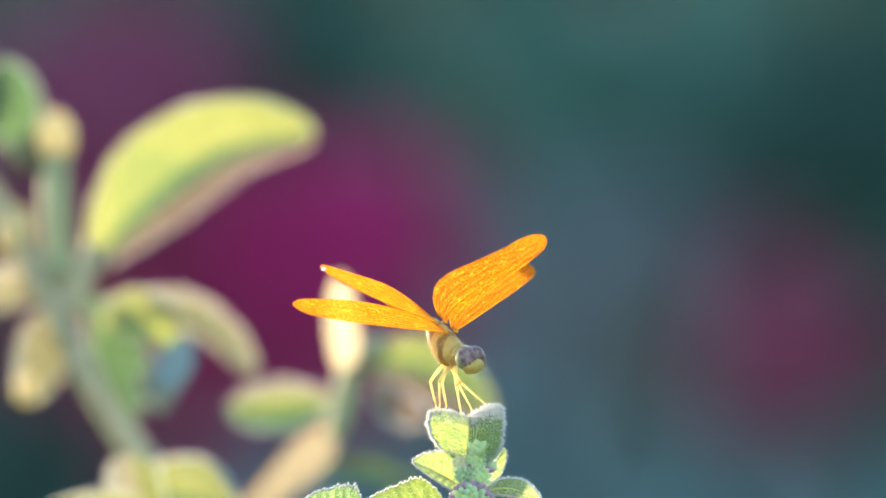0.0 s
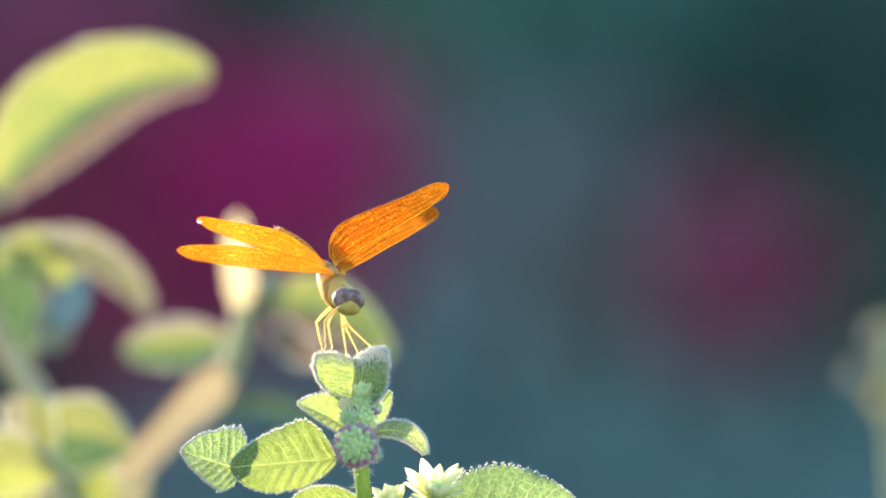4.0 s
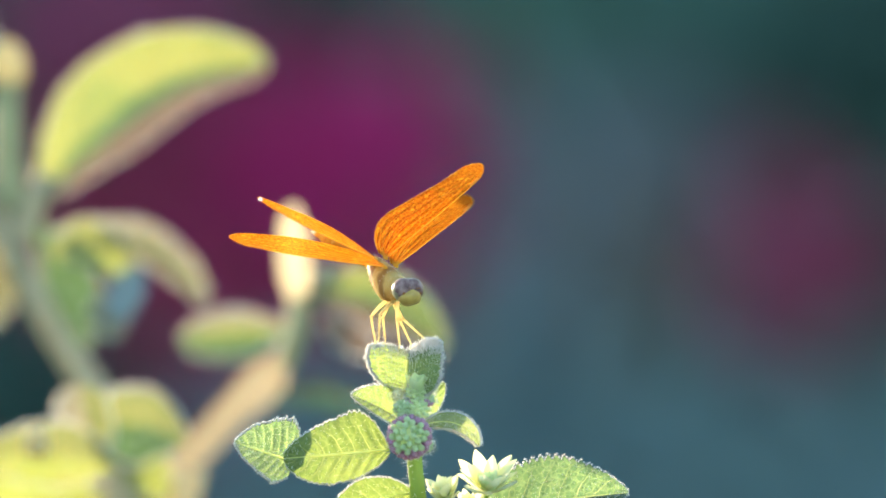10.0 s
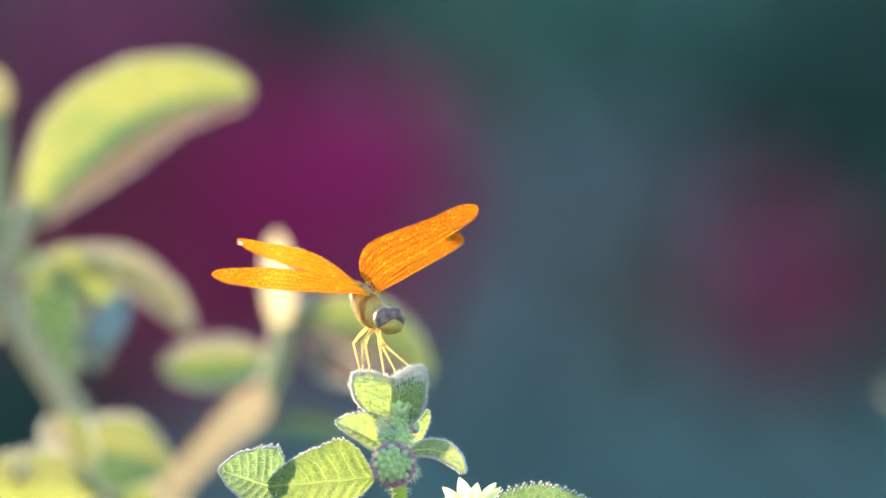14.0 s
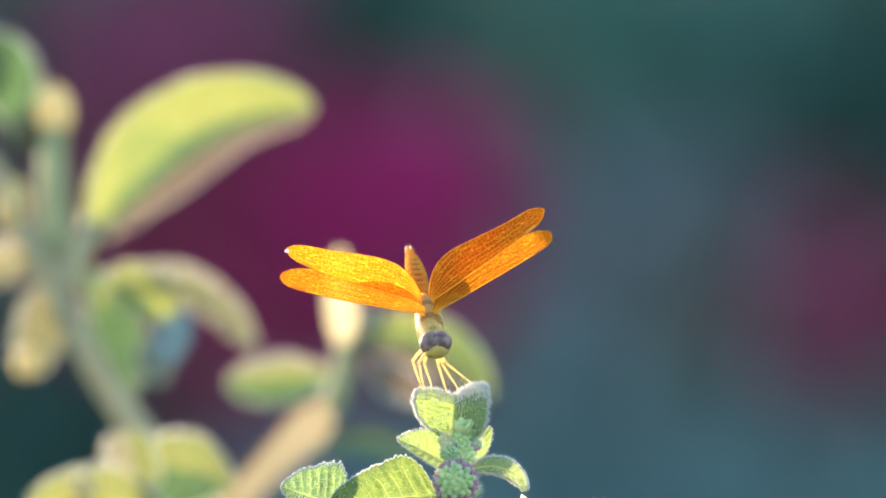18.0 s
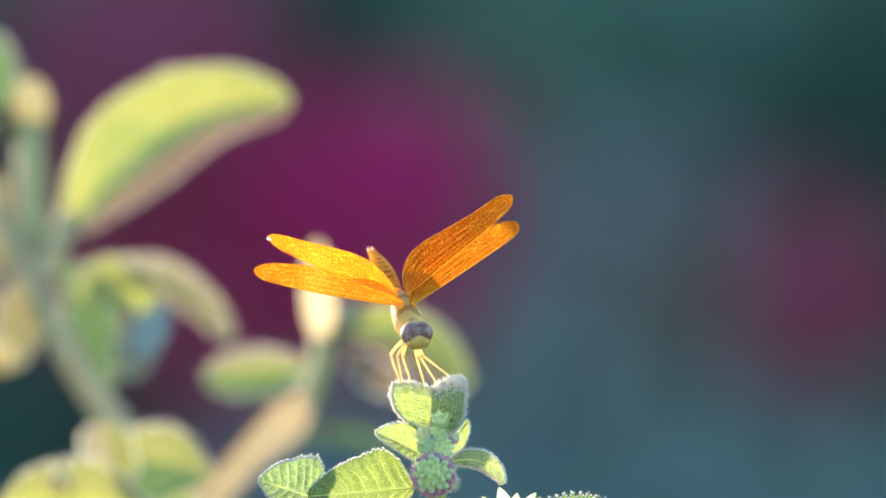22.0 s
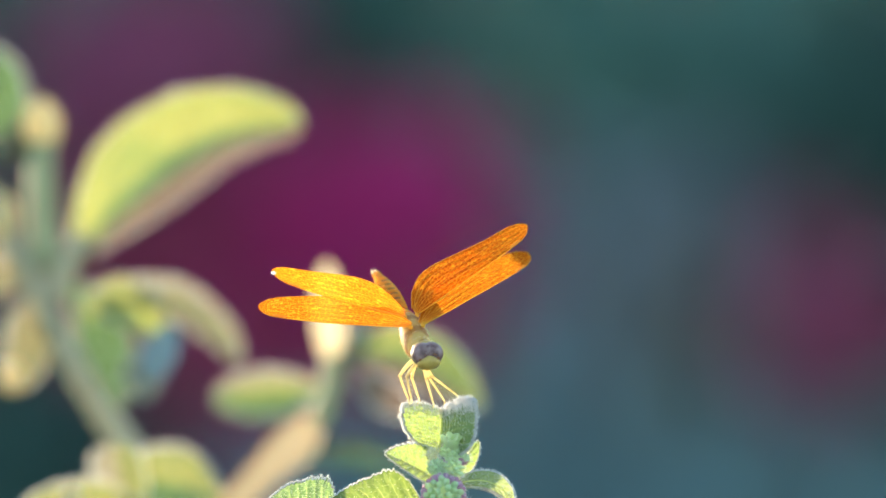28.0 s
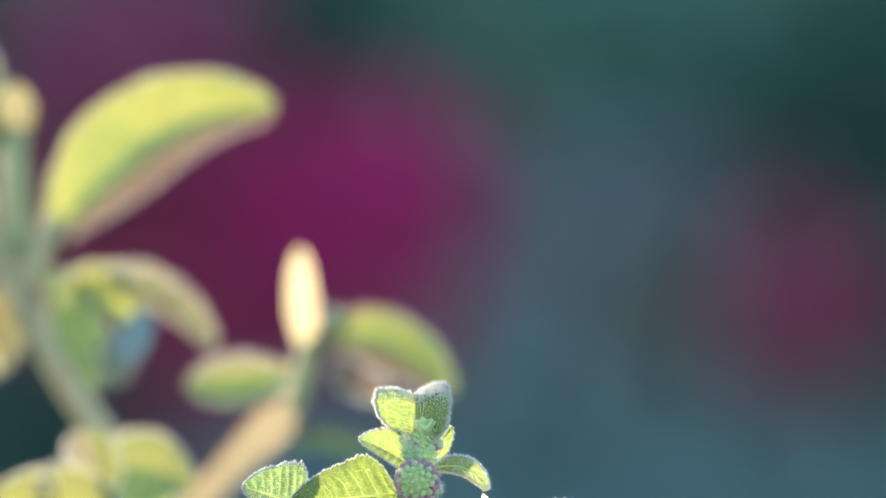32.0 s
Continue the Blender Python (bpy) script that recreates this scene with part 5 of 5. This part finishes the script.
# ---- the wasp that flies past ----
def wasp():
    ob = thing("wasp", (0.12, 0.02, 0.004), "dark wasp with rust-brown wings and long banded legs", "wasp")
    part("thorax", mesh_of("thorax", *blob(3.0, 1.7, 1.8, 16, 10), WASP_BODY), ob)
    head = part("head", mesh_of("head", *blob(1.1, 1.6, 1.4, 14, 9), WASP_RUST), ob, Matrix.Translation((0.0036, 0, -0.0002)))
    for s in (-1, 1):
        part("eye", mesh_of("eye", *blob(0.6, 0.5, 0.9, 10, 8), WASP_BODY), head, Matrix.Translation((0.0004, 0.0012 * s, 0.0002)))
        part("antenna", mesh_of("antenna", *tube(arc((0.8, 0.5 * s, 0.6), (3, 1.0 * s, 2.0), (4.5, 1.8 * s, 1.2), 8), [0.14] * 9, 6), WASP_RUST), head)
    abdomen = part("abdomen", mesh_of("abdomen", *tube([(-2.6, 0, 0), (-3.6, 0, -0.2), (-4.4, 0, -0.4)], [0.5, 0.3, 0.6], 10), WASP_BODY), ob)
    for i in range(6):
        a = -4.2 - i * 1.55
        r0, r1 = (0.7, 1.5, 1.9, 1.85, 1.5, 0.95)[i], (1.5, 1.9, 1.85, 1.5, 0.95, 0.2)[i]
        part("segment", mesh_of("segment", *loft([(a, -0.4 - 0.1 * i, r0, r0), (a - 0.8, -0.45 - 0.1 * i, max(r0, r1) * 1.02, max(r0, r1) * 1.02), (a - 1.55, -0.5 - 0.1 * i, r1, r1)], 14), WASP_RUST if i % 2 else WASP_BODY), abdomen)
    for k, (x, s, L, b) in enumerate(((0.6, -1, 13.5, 4.2), (-0.8, -1, 9.5, 3.4), (0.6, 1, 13.5, 4.2), (-0.8, 1, 9.5, 3.4))):
        film, veins, stigma = wing_parts("wing", L, b, False, WASP_WING, WASP_RUST)
        m = wing_pose(k, -15, 25, 0)
        m.translation = Vector((x, 0.9 * s, 1.4)) * 0.001
        w = part("wing", film, ob, m, "smoky rust-brown wing")
        for vein in veins:
            part("vein", vein, w)
    for k in range(6):
        s = -1 if k < 3 else 1
        x = (1.6, 0.2, -1.4)[k % 3]
        hang = ((4.5, 3.5, -5.5), (-2.5, 3.2, -7.0), (-9.0, 2.6, -6.0))[k % 3]
        a, c = (x, 0.8 * s, -1.2), (x + hang[0], s * hang[1], hang[2])
        mid = (x + hang[0] * 0.4, s * hang[1] * 1.1, hang[2] * 0.3)
        leg = part("leg", mesh_of("leg", *tube(arc(a, ((a[0] + mid[0]) / 2, mid[1], -0.8), mid, 5), [0.4, 0.38, 0.35, 0.33, 0.3, 0.28], 8), WASP_BODY), ob)
        part("shin", mesh_of("shin", *tube(arc(mid, ((mid[0] + c[0]) / 2, c[1], mid[2] * 1.4), c, 5), [0.28, 0.3, 0.28, 0.25, 0.2, 0.12], 8), WASP_RUST), leg)
    for o in ob.children_recursive:
        o.data.transform(Matrix.Scale(0.74, 4))
        o.matrix_basis = Matrix.Translation(o.matrix_basis.translation * 0.74) @ o.matrix_basis.to_quaternion().to_matrix().to_4x4()
    return ob


WASP = wasp()

# ---- what moves ----
# seconds, right, above, beyond, turn, dip, lean of the dragonfly as it leaves
LEAVING = [(30.8, 0.3, 8.1, 1, 21.5, 29, 8), (30.9, 0.2, 8.4, 1, 21, 29, 7), (31.0, -2.3, 8.8, 1, 22, 33, 4), (31.1, -3.2, 10.3, 0, 25, 30, 2),
           (31.2, -4.9, 11.4, -3, 22, 26, 0), (31.3, -6.7, 12.1, -8, 18, 24, -4), (31.4, -12.0, 11.7, -14, 5, 20, -10), (31.5, -19.5, 11.6, -20, -25, 12, -15),
           (31.6, -28.5, 11.4, -25, -55, 6, -15), (31.7, -37.5, 11.2, -28, -75, 2, -12), (31.8, -49, 13, -30, -80, 0, -10), (31.9, -62, 17, -32, -80, 0, -8), (32.0, -80, 22, -34, -80, 0, -5)]
# seconds, turn and nod of the head beside the body's own
HEAD_TURNS = [(0, 2, 0), (2.3, 2, 0), (2.9, -20, 4), (3.6, -20, 4), (5.4, 2, 2), (6, -2, 0), (9, -10, 0), (14.5, -10, 0), (16.5, 8, 0), (17, 8, 0), (18, -2, 0), (24, -6, 0), (32, -6, 0)]
# seconds, right, above, beyond, turn, dip, lean of the wasp in flight
WASP_PATH = [(0, 90, -612, 60, -60, 0, 0), (29.0, 90, -612, 60, -60, 0, 0), (30.3, 60, -60, 40, -20, -30, 0), (30.8, 46, -20, 20, -12, -40, 0), (30.9, 47.2, -10.8, 40, 0, -60, 0), (31.0, 46.2, 2.4, 42, 4, -66, -14),
             (31.1, 45.2, 6.6, 8, -20, -30, 0), (31.2, 47.2, 12.9, 3, -55, -15, 0), (31.3, 48.0, 14.0, 1, -75, -5, 0), (31.4, 48.6, 17.5, 0, -80, 2, 0), (31.5, 46, 18.6, -4, -75, 18, 0),
             (31.6, 40, 19.2, -9, -65, 32, 0), (31.7, 33, 17.2, -14, -60, 38, 0), (31.8, 25, -9, -18, -30, 65, 0), (31.9, 20, -40, -20, -30, 60, 0), (32.0, 18, -70, -20, -30, 55, 0)]


# the sweep of each wing in its first strokes, and its lift at three moments
FIRST_BEATS = ((-8, -70, -42, -5), (-15, 36, -14, -64), (2, -72, -22, 35), (4, 34, -18, -70))


def between(rows, t):
    """The row at t, from the rows round it."""
    for a, b in zip(rows, rows[1:]):
        if a[0] <= t <= b[0]:
            s = (t - a[0]) / (b[0] - a[0])
            s = s * s * (3 - 2 * s)
            return [p + (q - p) * s for p, q in zip(a[1:], b[1:])]
    return list(rows[-1][1:]) if t > rows[-1][0] else list(rows[0][1:])


def motions():
    moves = [(r[0], body_pose(r[1], r[2], 1.0, r[3], r[4], r[5])) for r in PERCH]
    # short holds, so that the turns stay quick
    for t, k in ((2.4, 2), (5.6, 4), (5.85, 5), (13.2, 8), (14.6, 9), (16.2, 10)):
        r = PERCH[k]
        moves.append((t, body_pose(r[1], r[2], 1.0, r[3], r[4], r[5])))
    moves += [(r[0], body_pose(*r[1:])) for r in LEAVING]
    moves.sort(key=lambda r: r[0])
    walk(DRAGONFLY, moves)
    parts = {}
    for o in DRAGONFLY.children:
        parts.setdefault(o.name.split(".")[0], []).append(o)
    # wings: held at rest, then beating
    beat = [30 + 28 / 30 + i / 30 for i in range(33)]
    for k, w in enumerate(parts["wing"]):
        rows = []
        for r in PERCH:
            rows.append((r[0], wing_pose(k, r[6 + 2 * k], r[7 + 2 * k], WING_TWIST[k])))
        for t, q in ((2.4, 2), (5.6, 4), (5.85, 5), (13.2, 8), (14.6, 9), (16.2, 10)):
            r = PERCH[q]
            rows.append((t, wing_pose(k, r[6 + 2 * k], r[7 + 2 * k], WING_TWIST[k])))
        rest = PERCH[-1]
        rows.append((30.8, wing_pose(k, rest[6 + 2 * k], rest[7 + 2 * k] + (4 if k % 2 == 0 else -3), 0)))
        rows.append((30.9, wing_pose(k, rest[6 + 2 * k], rest[7 + 2 * k] + (14 if k % 2 == 0 else -2), 0)))
        for i, t in enumerate(beat):
            if i == 0:
                continue
            wave = (i + (3 if k % 2 else 1)) % 4
            lift = (28, -28, -74, -28)[wave] * min(1, 0.6 + i * 0.1) + (10 if k % 2 == 0 else 0)
            sweep = -8 if k % 2 else -14
            if i < 4:
                sweep, lift = FIRST_BEATS[k][0], FIRST_BEATS[k][i]
            rows.append((t, wing_pose(k, sweep, lift, (-6, 10, 4, -14)[wave])))
        rows.sort(key=lambda r: r[0])
        walk(w, rows)
    walk(parts["head"][0], [(t, Matrix.Translation(NECK) @ pose(0, 0, 0, 0, nod, turn)) for t, turn, nod in HEAD_TURNS])
    # legs: the feet stay where they hold on, until the start
    times = sorted({r[0] for r in PERCH} | {2.4, 5.6, 5.85, 13.2, 14.6, 16.2, 22.6, 23.3, 17.3, 17.7})
    states = sorted([(r[0], *r[1:6]) for r in PERCH] + [(t, *PERCH[k][1:6]) for t, k in ((2.4, 2), (5.6, 4), (5.85, 5), (13.2, 8), (14.6, 9), (16.2, 10))])
    for k, leg in enumerate(parts["leg"]):
        rows = []
        for t in times:
            u, v, yaw, dip, lean = between(states, t)
            foot = at(*FEET[k])
            if k == 3 and t == 23:
                foot = at(6.9, 4.5, -4)
            if k == 0 and t == 17.5:
                foot = at(-1.9, 1.3, -3)
            rows.append((t, leg_pose(k, body_pose(u, v, 1.0, yaw, dip, lean).inverted() @ foot)))
        side = -1 if k < 3 else 1
        rows.append((30.85, rows[-1][1]))
        tuck = ((4, 1.5, -5.5), (1, 2, -7.5), (-2, 2, -7))[k % 3]
        for t in (31.0, 32.0):
            rows.append((t, leg_pose(k, Vector((tuck[0], side * tuck[1], tuck[2])) * 0.001)))
        walk(leg, rows)
    walk(WASP, [(t, body_pose(u, v, w, yaw, dip, lean)) for t, u, v, w, yaw, dip, lean in WASP_PATH])
    wings = [o for o in WASP.children if o.name.split(".")[0] == "wing"]
    for k, w in enumerate(wings):
        root = w.matrix_basis.translation.copy()
        rows = []
        for i, t in enumerate([0.0, 29.0] + [30 + 15 / 30 + j / 30 for j in range(46)]):
            lift = 20 if i < 2 else (55, 0, -45)[(i + k // 2 + 2) % 3] if k % 2 == 0 else (45, -5, -50)[(i + k // 2 + 2) % 3]
            m = wing_pose(k, -25 if k % 2 == 0 else -40, lift, 0)
            m.translation = root
            rows.append((t, m))
        walk(w, rows)


WING_TWIST = (0, 0, 0, 0)

motions()
